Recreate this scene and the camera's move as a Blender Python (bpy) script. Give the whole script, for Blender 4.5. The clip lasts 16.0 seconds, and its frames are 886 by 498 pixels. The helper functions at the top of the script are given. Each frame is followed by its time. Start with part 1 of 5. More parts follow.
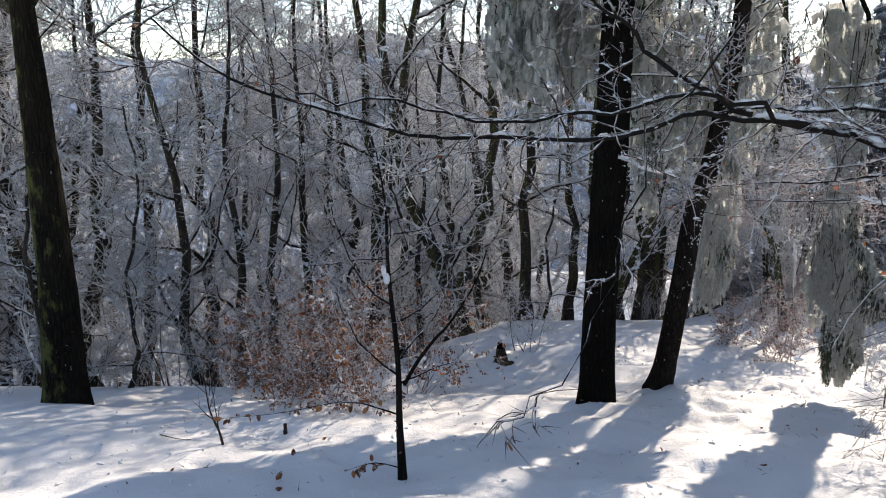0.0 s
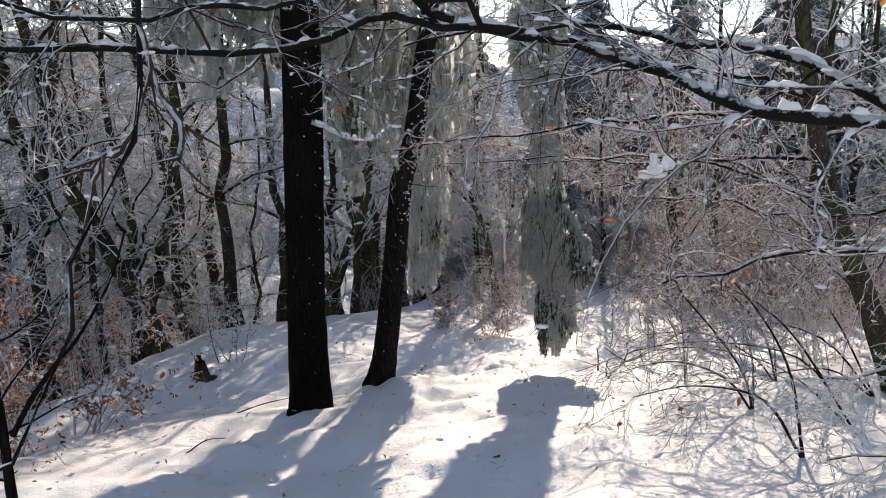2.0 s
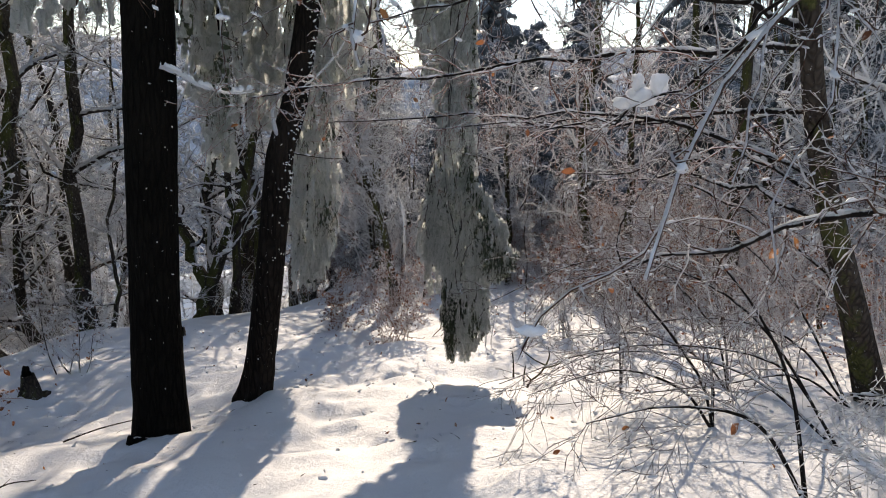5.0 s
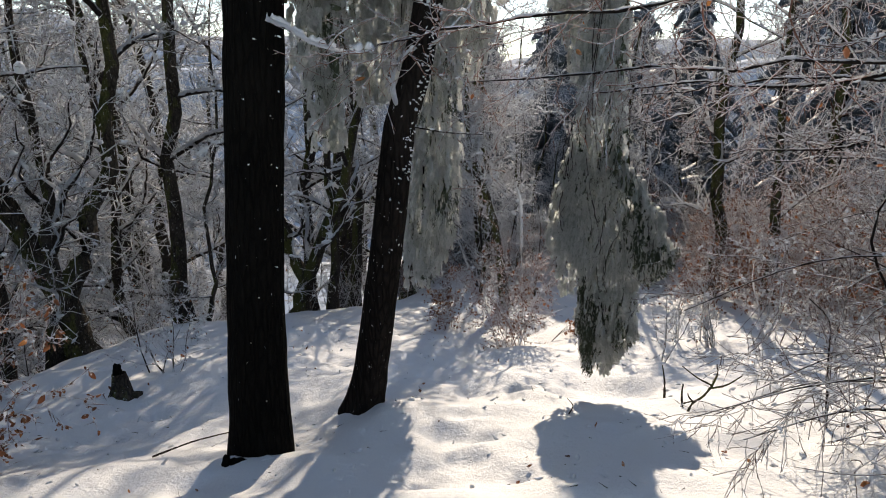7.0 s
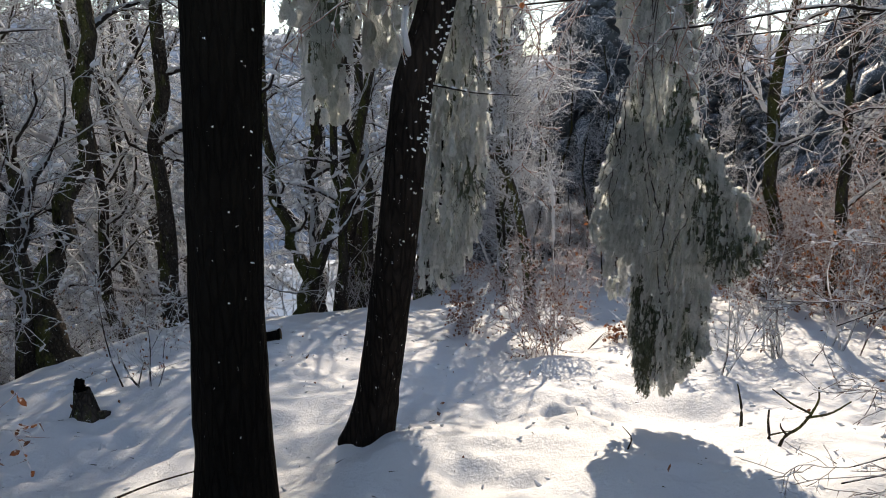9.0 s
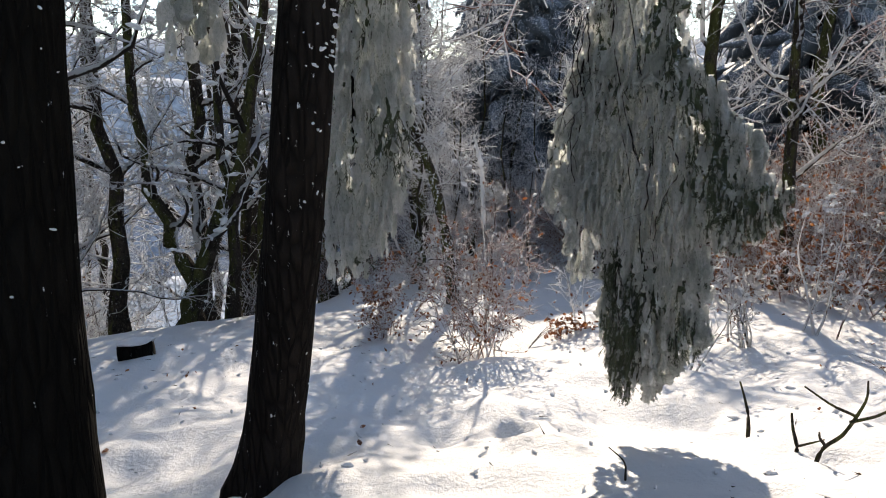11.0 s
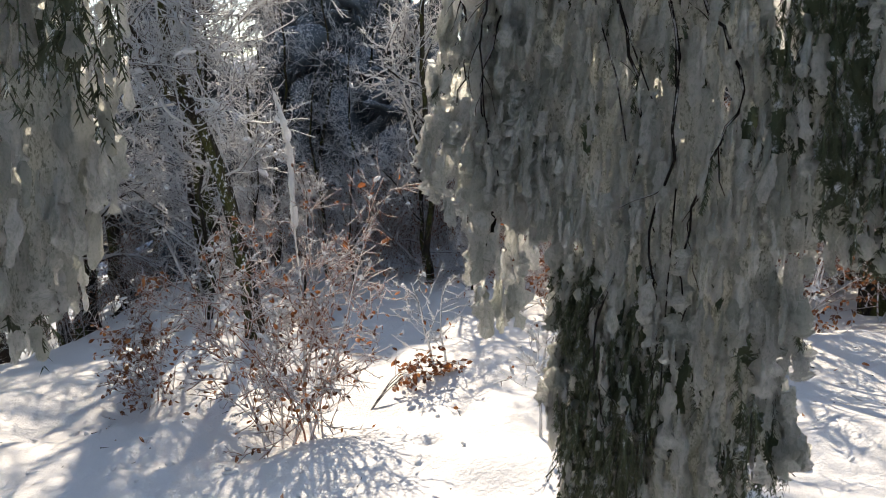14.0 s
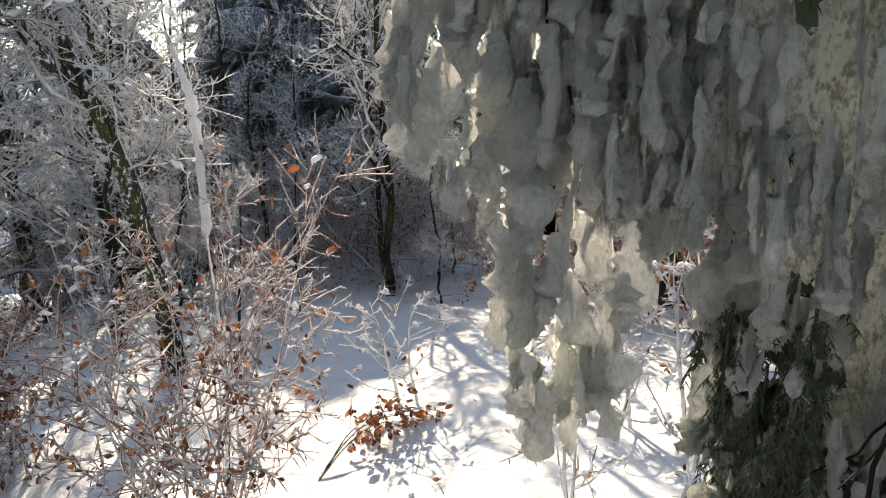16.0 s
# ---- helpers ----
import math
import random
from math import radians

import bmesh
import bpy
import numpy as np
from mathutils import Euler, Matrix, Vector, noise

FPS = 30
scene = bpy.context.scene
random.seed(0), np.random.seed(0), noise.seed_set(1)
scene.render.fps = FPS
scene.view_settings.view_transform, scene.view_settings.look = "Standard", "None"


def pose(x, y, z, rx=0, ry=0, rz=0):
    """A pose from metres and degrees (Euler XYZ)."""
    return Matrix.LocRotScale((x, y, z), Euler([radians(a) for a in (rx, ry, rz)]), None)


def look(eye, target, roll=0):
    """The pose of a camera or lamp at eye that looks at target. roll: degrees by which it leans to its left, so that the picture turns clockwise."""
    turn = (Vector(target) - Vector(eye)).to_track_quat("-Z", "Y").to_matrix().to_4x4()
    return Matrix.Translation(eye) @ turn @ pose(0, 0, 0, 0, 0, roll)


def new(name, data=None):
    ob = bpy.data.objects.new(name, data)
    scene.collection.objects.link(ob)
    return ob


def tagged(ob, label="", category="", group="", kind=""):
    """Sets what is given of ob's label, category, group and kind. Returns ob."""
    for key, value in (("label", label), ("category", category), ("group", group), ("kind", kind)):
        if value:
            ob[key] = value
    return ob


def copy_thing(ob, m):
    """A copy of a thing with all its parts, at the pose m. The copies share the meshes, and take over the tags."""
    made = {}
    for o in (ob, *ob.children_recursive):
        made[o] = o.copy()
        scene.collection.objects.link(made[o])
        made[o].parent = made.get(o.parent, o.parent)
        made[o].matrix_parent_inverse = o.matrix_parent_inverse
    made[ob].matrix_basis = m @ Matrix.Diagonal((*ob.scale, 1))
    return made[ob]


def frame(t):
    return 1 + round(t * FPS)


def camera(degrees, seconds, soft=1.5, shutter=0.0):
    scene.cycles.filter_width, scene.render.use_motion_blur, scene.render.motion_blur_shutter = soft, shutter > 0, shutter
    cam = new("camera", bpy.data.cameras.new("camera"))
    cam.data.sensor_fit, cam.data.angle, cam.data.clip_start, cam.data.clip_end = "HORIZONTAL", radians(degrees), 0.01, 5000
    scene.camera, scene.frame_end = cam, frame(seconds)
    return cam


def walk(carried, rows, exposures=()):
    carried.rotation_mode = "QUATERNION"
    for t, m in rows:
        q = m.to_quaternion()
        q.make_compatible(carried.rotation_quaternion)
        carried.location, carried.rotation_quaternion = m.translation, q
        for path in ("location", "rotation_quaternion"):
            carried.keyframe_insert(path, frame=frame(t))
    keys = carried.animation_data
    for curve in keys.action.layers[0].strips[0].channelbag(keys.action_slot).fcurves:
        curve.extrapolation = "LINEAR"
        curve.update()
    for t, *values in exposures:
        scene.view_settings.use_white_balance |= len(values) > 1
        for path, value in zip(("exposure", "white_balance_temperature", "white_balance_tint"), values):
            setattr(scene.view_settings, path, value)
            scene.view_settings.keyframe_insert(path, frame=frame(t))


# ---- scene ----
cam = camera(60.9, 16.0, soft=1.0)
PATH = [
    (0, (-0.008, -0.026, 3.806), (-0.011, 1.937, 3.424), -0.0),
    (0.5, (0.108, 0.277, 3.738), (0.294, 2.231, 3.354), 0.6),
    (1, (0.278, 0.554, 3.624), (0.596, 2.492, 3.244), 0.5),
    (1.5, (0.405, 0.817, 3.484), (0.906, 2.718, 3.116), -0.8),
    (2, (0.447, 1.137, 3.386), (1.156, 2.968, 3.006), -0.6),
    (2.5, (0.551, 1.449, 3.26), (1.482, 3.178, 2.877), -1.3),
    (3, (0.753, 1.434, 3.158), (1.744, 3.134, 2.8), 0.7),
    (5.3, (0.98, 2.531, 2.952), (1.932, 4.248, 2.572), 1.1),
    (5.5, (0.955, 2.642, 2.919), (1.896, 4.365, 2.538), 0.7),
    (6, (0.995, 2.928, 2.842), (1.871, 4.684, 2.458), 0.6),
    (6.5, (1.02, 3.198, 2.783), (1.825, 4.988, 2.399), 0.7),
    (7, (1.078, 3.46, 2.757), (1.833, 5.27, 2.364), 0.8),
    (7.5, (1.099, 3.727, 2.691), (1.82, 5.55, 2.3), 0.9),
    (8, (1.104, 3.992, 2.632), (1.81, 5.822, 2.239), 0.5),
    (8.2, (1.189, 4.115, 2.625), (1.879, 5.949, 2.222), 1.1),
    (10.3, (1.647, 5.3, 2.174), (2.497, 7.07, 1.79), -0.1),
    (10.5, (1.71, 5.443, 2.153), (2.586, 7.198, 1.766), 0.2),
    (11, (1.865, 5.767, 2.041), (2.817, 7.483, 1.658), 0.1),
    (11.5, (2.063, 6.155, 1.939), (3.122, 7.808, 1.554), -0.1),
    (12, (2.248, 6.511, 1.854), (3.447, 8.065, 1.471), -0.4),
    (12.5, (2.41, 6.858, 1.794), (3.688, 8.348, 1.412), 0.1),
    (13, (2.612, 7.165, 1.729), (3.925, 8.624, 1.347), -0.1),
    (13.5, (2.825, 7.444, 1.683), (4.169, 8.878, 1.308), 0.2),
    (14, (3.041, 7.723, 1.679), (4.403, 9.137, 1.301), 0.4),
    (14.5, (3.299, 7.975, 1.622), (4.682, 9.37, 1.245), 0.0),
    (15, (3.481, 8.175, 1.565), (4.896, 9.538, 1.192), -0.1),
    (15.5, (3.663, 8.361, 1.526), (5.095, 9.708, 1.156), 0.1),
    (16, (3.846, 8.638, 1.47), (5.29, 9.973, 1.102), -0.2),
]
walk(cam, [(t, look(eye, target, roll)) for t, eye, target, roll in PATH], exposures=[(0, 0.95, 7800, 15), (3, 0.80, 8200, 17), (7, 0.68, 8000, 13), (11, 0.98, 7900, 13), (14, 1.14, 8300, 13), (16, 1.48, 8700, 12)])

# ---- light ----
SUN_AZ, SUN_EL = 31.0, 30.0  # degrees to the right of +y, degrees above the horizon
world = bpy.data.worlds.new("winter_sky")
scene.world = world
world.use_nodes = True
wn = world.node_tree
sky = wn.nodes.new("ShaderNodeTexSky")
sky.sky_type = "NISHITA"
sky.sun_disc = False
sky.sun_elevation, sky.sun_rotation = radians(SUN_EL), radians(SUN_AZ)
sky.altitude = 900
sky.dust_density = 0.15
wn.nodes["Background"].inputs["Strength"].default_value = 0.155
wn.links.new(sky.outputs[0], wn.nodes["Background"].inputs["Color"])
sun = new("sun", bpy.data.lights.new("sun", "SUN"))
sun.data.energy, sun.data.angle, sun.data.color = 3.6, radians(0.6), (1.0, 0.95, 0.88)
az, el = radians(SUN_AZ), radians(SUN_EL)
sun.matrix_basis = look((40 * math.sin(az) * math.cos(el), 40 * math.cos(az) * math.cos(el), 40 * math.sin(el)), (0, 0, 0))


# ---- materials ----
class Nodes:
    """Short forms for building a node material."""

    def __init__(self, name):
        self.mat = bpy.data.materials.new(name)
        self.mat.use_nodes = True
        self.tree = self.mat.node_tree
        self.bsdf = self.tree.nodes["Principled BSDF"]
        self.out = self.tree.nodes["Material Output"]
        self.coord = self.tree.nodes.new("ShaderNodeTexCoord")
        self.geo = self.tree.nodes.new("ShaderNodeNewGeometry")

    def link(self, a, b):
        self.tree.links.new(a, b)

    def noise(self, scale, detail=4, rough=0.6, stretch=(1, 1, 1), world_space=False):
        m = self.tree.nodes.new("ShaderNodeMapping")
        m.inputs["Scale"].default_value = stretch
        self.link(self.geo.outputs["Position"] if world_space else self.coord.outputs["Object"], m.inputs["Vector"])
        n = self.tree.nodes.new("ShaderNodeTexNoise")
        n.inputs["Scale"].default_value, n.inputs["Detail"].default_value, n.inputs["Roughness"].default_value = scale, detail, rough
        self.link(m.outputs[0], n.inputs["Vector"])
        return n.outputs["Fac"]

    def cells(self, scale, stretch=(1, 1, 1), feature="DISTANCE_TO_EDGE"):
        m = self.tree.nodes.new("ShaderNodeMapping")
        m.inputs["Scale"].default_value = stretch
        self.link(self.coord.outputs["Object"], m.inputs["Vector"])
        n = self.tree.nodes.new("ShaderNodeTexVoronoi")
        n.feature = feature
        n.inputs["Scale"].default_value = scale
        self.link(m.outputs[0], n.inputs["Vector"])
        return n.outputs["Distance"]

    def ramp(self, fac, *stops):
        r = self.tree.nodes.new("ShaderNodeValToRGB")
        e = r.color_ramp.elements
        while len(e) < len(stops):
            e.new(0.5)
        for el_, (pos, c) in zip(e, stops):
            el_.position, el_.color = pos, (*c, 1) if len(c) == 3 else (c[0], c[0], c[0], 1)
        self.link(fac, r.inputs[0])
        return r.outputs[0]

    def mix(self, fac, a, b):
        n = self.tree.nodes.new("ShaderNodeMix")
        n.data_type = "RGBA"
        for sock, v in ((n.inputs[0], fac), (n.inputs[6], a), (n.inputs[7], b)):
            if isinstance(v, (tuple, float, int)):
                sock.default_value = (*v, 1) if isinstance(v, tuple) else v
            else:
                self.link(v, sock)
        return n.outputs[2]

    def maths(self, op, a, b=0.0):
        n = self.tree.nodes.new("ShaderNodeMath")
        n.operation = op
        for sock, v in zip(n.inputs, (a, b)):
            if isinstance(v, (float, int)):
                sock.default_value = v
            else:
                self.link(v, sock)
        return n.outputs[0]

    def facing(self, d):
        """How far a face looks towards d, -1 to 1."""
        n = self.tree.nodes.new("ShaderNodeVectorMath")
        n.operation = "DOT_PRODUCT"
        self.link(self.geo.outputs["Normal"], n.inputs[0])
        n.inputs[1].default_value = Vector(d).normalized()
        return n.outputs["Value"]

    def bump(self, height, strength, distance):
        b = self.tree.nodes.new("ShaderNodeBump")
        b.inputs["Strength"].default_value, b.inputs["Distance"].default_value = strength, distance
        self.link(height, b.inputs["Height"])
        self.link(b.outputs[0], self.bsdf.inputs["Normal"])
        return b.outputs[0]

    def done(self, colour, rough, spec=0.3, glow=0.0):
        """glow: the share of light that shines through from behind."""
        if isinstance(colour, tuple):
            self.bsdf.inputs["Base Color"].default_value = (*colour, 1)
        else:
            self.link(colour, self.bsdf.inputs["Base Color"])
        if isinstance(rough, (float, int)):
            self.bsdf.inputs["Roughness"].default_value = rough
        else:
            self.link(rough, self.bsdf.inputs["Roughness"])
        self.bsdf.inputs["Specular IOR Level"].default_value = spec
        if glow:
            t = self.tree.nodes.new("ShaderNodeBsdfTranslucent")
            m = self.tree.nodes.new("ShaderNodeMixShader")
            m.inputs[0].default_value = glow
            if isinstance(colour, tuple):
                t.inputs["Color"].default_value = (*colour, 1)
            else:
                self.link(colour, t.inputs["Color"])
            for l in self.bsdf.inputs["Normal"].links:
                self.link(l.from_socket, t.inputs["Normal"])
            self.link(self.bsdf.outputs[0], m.inputs[1])
            self.link(t.outputs[0], m.inputs[2])
            self.link(m.outputs[0], self.out.inputs["Surface"])
        return self.mat


def snow_ground():
    n = Nodes("ground_snow")
    big = n.noise(1.4, 5, 0.55, world_space=True)
    fine = n.noise(38, 3, 0.6, world_space=True)
    grain = n.noise(240, 2, 0.5, world_space=True)
    c = n.mix(big, (0.65, 0.675, 0.71), (0.74, 0.74, 0.74))
    litter = n.ramp(n.noise(17, 6, 0.75, world_space=True), (0.735, (0, 0, 0)), (0.765, (1, 1, 1)))
    c = n.mix(n.maths("MULTIPLY", litter, 0.55), c, (0.20, 0.15, 0.11))
    h = n.maths("ADD", n.maths("MULTIPLY", fine, 0.7), n.maths("MULTIPLY", grain, 0.25))
    h = n.maths("ADD", h, n.maths("MULTIPLY", n.noise(9, 4, 0.6, world_space=True), 1.4))
    n.bump(h, 0.5, 0.035)
    return n.done(c, 0.62, 0.25)


def snow_load():
    n = Nodes("lying_snow")
    f = n.noise(30, 4, 0.6)
    n.bump(f, 0.4, 0.02)
    return n.done(n.mix(f, (0.80, 0.82, 0.86), (0.92, 0.92, 0.92)), 0.6, 0.25, 0.35)


def rime_twig(name, bark, cover, scale=22):
    """Twigs white with rime on the windward and upper side, bark showing on the lee."""
    n = Nodes(name)
    f = n.noise(scale, 4, 0.65)
    side = n.maths("MULTIPLY", n.facing((-0.55, -0.1, 0.85)), 0.42)
    k = n.ramp(n.maths("ADD", f, side), (0.52 - cover, (0.0,)), (0.62 - cover, (1.0,)))
    c = n.mix(k, bark, n.mix(n.noise(90, 2), (0.70, 0.73, 0.78), (0.90, 0.90, 0.90)))
    n.bump(n.noise(120, 3), 0.6, 0.01)
    return n.done(c, 0.6, 0.3, 0.64)


def bark(name, dark, light, moss=0.0, flecks=0.0, vertical=0.18):
    n = Nodes(name)
    plates = n.cells(26, (1, 1, vertical))
    grain = n.noise(60, 5, 0.7, (1, 1, 0.2))
    broad = n.noise(2.2, 4, 0.6, (1, 1, 0.6))
    c = n.mix(n.ramp(plates, (0.02, (0.0,)), (0.22, (1.0,))), tuple(v * 0.82 for v in dark), n.mix(grain, dark, light))
    c = n.mix(n.maths("MULTIPLY", n.ramp(broad, (0.45, (0.0,)), (0.65, (1.0,))), 0.5), c, tuple(v * 1.5 for v in light))
    if moss:
        k = n.ramp(n.maths("ADD", n.noise(5, 5, 0.7, (1, 1, 0.5)), n.maths("MULTIPLY", n.facing((-1, -0.3, 0.2)), 0.15)), (0.62 - moss * 0.2, (0.0,)), (0.74 - moss * 0.2, (1.0,)))
        c = n.mix(n.maths("MULTIPLY", k, 0.8), c, n.mix(grain, (0.05, 0.065, 0.02), (0.13, 0.13, 0.045)))
    if flecks:
        k = n.ramp(n.noise(26, 6, 0.74, (1, 1, 0.6)), (0.70 - flecks * 0.1, (0.0,)), (0.725 - flecks * 0.1, (1.0,)))
        c = n.mix(k, c, (0.80, 0.82, 0.86))
    n.bump(n.maths("ADD", n.ramp(plates, (0.0, (0.0,)), (0.25, (1.0,))), n.maths("MULTIPLY", grain, 0.6)), 0.8, 0.03)
    return n.done(c, 0.9, 0.04)


def rime_curtain(name, low, high, bare, through_share):
    """Thick rime on hanging needle sprays, with needles showing in places."""
    n = Nodes(name)
    f = n.noise(9, 5, 0.65, (1, 1, 0.5))
    fine = n.noise(70, 4, 0.7, (1, 1, 0.5))
    c = n.mix(n.ramp(n.maths("ADD", n.maths("MULTIPLY", fine, 0.6), n.maths("MULTIPLY", n.noise(160, 3, 0.6, (1, 1, 0.7)), 0.4)), (0.40, (0.0,)), (0.52, (1.0,))), low, high)
    k = n.ramp(n.maths("ADD", n.maths("MULTIPLY", f, 0.75), n.maths("MULTIPLY", fine, 0.3)), (0.60, (0.0,)), (0.70, (1.0,)))
    c = n.mix(n.maths("MULTIPLY", k, bare), c, (0.16, 0.20, 0.13))
    c = n.mix(n.ramp(n.geo.outputs["Random Per Island"], (0.0, (0.42,)), (0.35, (0.08,)), (0.7, (0.0,)), (1.0, (0.0,))), c, (0.36, 0.41, 0.36))
    n.bump(n.maths("ADD", n.maths("MULTIPLY", f, 0.5), n.maths("ADD", fine, n.noise(210, 4, 0.75, (1, 1, 0.5)))), 1.0, 0.03)
    return n.done(c, 0.65, 0.25, through_share)


def needles(name, a, b, snow):
    n = Nodes(name)
    f = n.noise(14, 4, 0.7)
    c = n.mix(f, a, b)
    k = n.ramp(n.maths("ADD", n.noise(24, 5, 0.75), n.maths("MULTIPLY", n.facing((-0.3, 0, 1)), 0.10)), (0.62 - snow, (0.0,)), (0.74 - snow, (1.0,)))
    return n.done(n.mix(k, c, (0.78, 0.81, 0.86)), 0.6, 0.3, 0.15)


def dead_leaf():
    n = Nodes("dead_beech_leaf")
    r = n.tree.nodes.new("ShaderNodeNewGeometry").outputs["Random Per Island"]
    c = n.ramp(r, (0.0, (0.10, 0.038, 0.018)), (0.45, (0.23, 0.088, 0.042)), (0.8, (0.31, 0.12, 0.052)), (1.0, (0.44, 0.19, 0.065)))
    f = n.ramp(n.noise(28, 3), (0.55, (0.0,)), (0.66, (1.0,)))
    return n.done(n.mix(n.maths("MULTIPLY", f, 0.6), c, (0.75, 0.74, 0.74)), 0.6, 0.3, 0.4)


def far_woods():
    n = Nodes("far_frosted_hazy_woods")
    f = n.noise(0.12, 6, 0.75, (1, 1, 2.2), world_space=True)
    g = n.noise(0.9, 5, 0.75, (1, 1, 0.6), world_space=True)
    # valley haze is painted in as the blue-grey cast of both tones
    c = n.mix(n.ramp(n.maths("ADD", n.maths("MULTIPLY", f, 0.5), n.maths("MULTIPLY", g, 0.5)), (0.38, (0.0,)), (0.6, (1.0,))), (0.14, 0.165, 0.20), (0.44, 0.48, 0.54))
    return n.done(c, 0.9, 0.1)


def cut_wood():
    n = Nodes("cut_wood")
    return n.done(n.mix(n.noise(30, 4, 0.6, (1, 1, 0.3)), (0.12, 0.08, 0.05), (0.30, 0.22, 0.15)), 0.8, 0.2)


SNOW, LOAD = snow_ground(), snow_load()
RIME_A = rime_twig("rimed_beech_twig", (0.11, 0.075, 0.06), 0.28)
RIME_B = rime_twig("rimed_reddish_twig", (0.36, 0.20, 0.155), 0.03)
RIME_R = rime_twig("brown_undergrowth_twig", (0.25, 0.13, 0.098), 0.09)
RIME_N = rime_twig("pinkish_bare_twig", (0.11, 0.062, 0.048), -0.04, 30)
RIME_C = rime_twig("lightly_rimed_branch", (0.022, 0.017, 0.015), -0.24, 14)
RIME_L = rime_twig("rimed_limb", (0.04, 0.032, 0.027), 0.05, 9)
RIME_D = rime_twig("heavily_rimed_twig", (0.10, 0.075, 0.06), 0.32)
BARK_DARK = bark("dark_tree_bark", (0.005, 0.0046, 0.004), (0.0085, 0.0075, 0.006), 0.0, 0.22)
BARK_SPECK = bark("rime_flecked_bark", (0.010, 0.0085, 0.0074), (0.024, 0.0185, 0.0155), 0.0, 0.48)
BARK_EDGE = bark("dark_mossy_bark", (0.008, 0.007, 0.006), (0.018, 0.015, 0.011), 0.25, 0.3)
BARK_MOSS = bark("mossy_beech_bark", (0.030, 0.025, 0.020), (0.085, 0.07, 0.056), 0.55, 0.75, 0.5)
BARK_RIMED = bark("rime_patched_beech_bark", (0.035, 0.028, 0.022), (0.095, 0.078, 0.06), 0.35, 1.5, 0.5)
BARK_GREY = bark("grey_beech_bark", (0.032, 0.026, 0.022), (0.085, 0.07, 0.06), 0.2, 0.7, 0.5)
CURTAIN = rime_curtain("thick_rime", (0.74, 0.77, 0.74), (0.98, 0.98, 0.975), 0.42, 0.8)
MATTED = rime_curtain("rimed_needle_mat", (0.34, 0.37, 0.33), (0.86, 0.88, 0.87), 0.6, 0.72)
NEEDLE = needles("spruce_needles", (0.035, 0.055, 0.028), (0.10, 0.125, 0.065), 0.08)
DARK_GREEN = needles("shaded_spruce_needles", (0.028, 0.042, 0.024), (0.085, 0.105, 0.062), 0.05)
# distance haze is put into this colour: paler and bluer than NEEDLE
NEEDLE_FAR = needles("hazed_frosted_needles", (0.06, 0.08, 0.10), (0.15, 0.18, 0.21), 0.05)
LEAF, WOODS, WOOD = dead_leaf(), far_woods(), cut_wood()


# ---- mesh building ----
def mesh_of(name, pieces, smooth=True):
    """One mesh out of (verts, faces) arrays; faces of one array have one number of corners."""
    vs, loops, starts, at, base = [], [], [], 0, 0
    for v, f in pieces:
        v, f = np.asarray(v, float).reshape(-1, 3), np.asarray(f, int)
        vs.append(v)
        loops.append((f + base).ravel())
        starts.append(at + np.arange(len(f)) * f.shape[1])
        at += f.size
        base += len(v)
    me = bpy.data.meshes.new(name)
    vs, loops, starts = np.concatenate(vs), np.concatenate(loops), np.concatenate(starts)
    me.vertices.add(len(vs))
    me.vertices.foreach_set("co", vs.ravel())
    me.loops.add(len(loops))
    me.loops.foreach_set("vertex_index", loops.astype(np.int32))
    me.polygons.add(len(starts))
    me.polygons.foreach_set("loop_start", starts.astype(np.int32))
    me.update(calc_edges=True)
    me.validate()
    me.polygons.foreach_set("use_smooth", np.full(len(me.polygons), smooth))
    return me


def part(name, pieces, material, parent, label="", smooth=True, kind=""):
    me = mesh_of(name, pieces, smooth)
    me.materials.append(material)
    ob = new(name, me)
    ob.parent = parent
    return tagged(ob, label=label, kind=kind)


def thing(name, label, category, at=(0, 0, 0), group="", kind=""):
    ob = new(name)
    ob.empty_display_size = 0.2
    ob.location = at
    return tagged(ob, label, category, group, kind)


def unit(v):
    return v / np.maximum(np.linalg.norm(v, axis=-1, keepdims=True), 1e-9)


def tangents(P):
    return unit(np.gradient(P, axis=1))


def side_axes(T):
    ref = np.where(np.abs(T[..., 2:3]) > 0.9, np.array([1.0, 0, 0]), np.array([0, 0, 1.0]))
    A = unit(np.cross(T, ref))
    return A, np.cross(T, A)


def tubes(P, R, sides=4, ripple=0.0, rng=None):
    """Round shafts along N lines of n points: P (N, n, 3), R (N, n)."""
    P, R = np.asarray(P, float), np.asarray(R, float)
    N, n, _ = P.shape
    A, B = side_axes(tangents(P))
    a = np.arange(sides) * 2 * np.pi / sides
    rad = np.repeat(R[:, :, None], sides, 2)
    if ripple:
        rad = rad * (1 + ripple * rng.standard_normal((N, n, sides)))
    V = P[:, :, None, :] + rad[..., None] * (np.cos(a)[None, None, :, None] * A[:, :, None, :] + np.sin(a)[None, None, :, None] * B[:, :, None, :])
    i, j, k = np.meshgrid(np.arange(N), np.arange(n - 1), np.arange(sides), indexing="ij")
    k2 = (k + 1) % sides
    o = (i * n + j) * sides
    F = np.stack([o + k, o + k2, o + sides + k2, o + sides + k], -1).reshape(-1, 4)
    return V.reshape(-1, 3), F


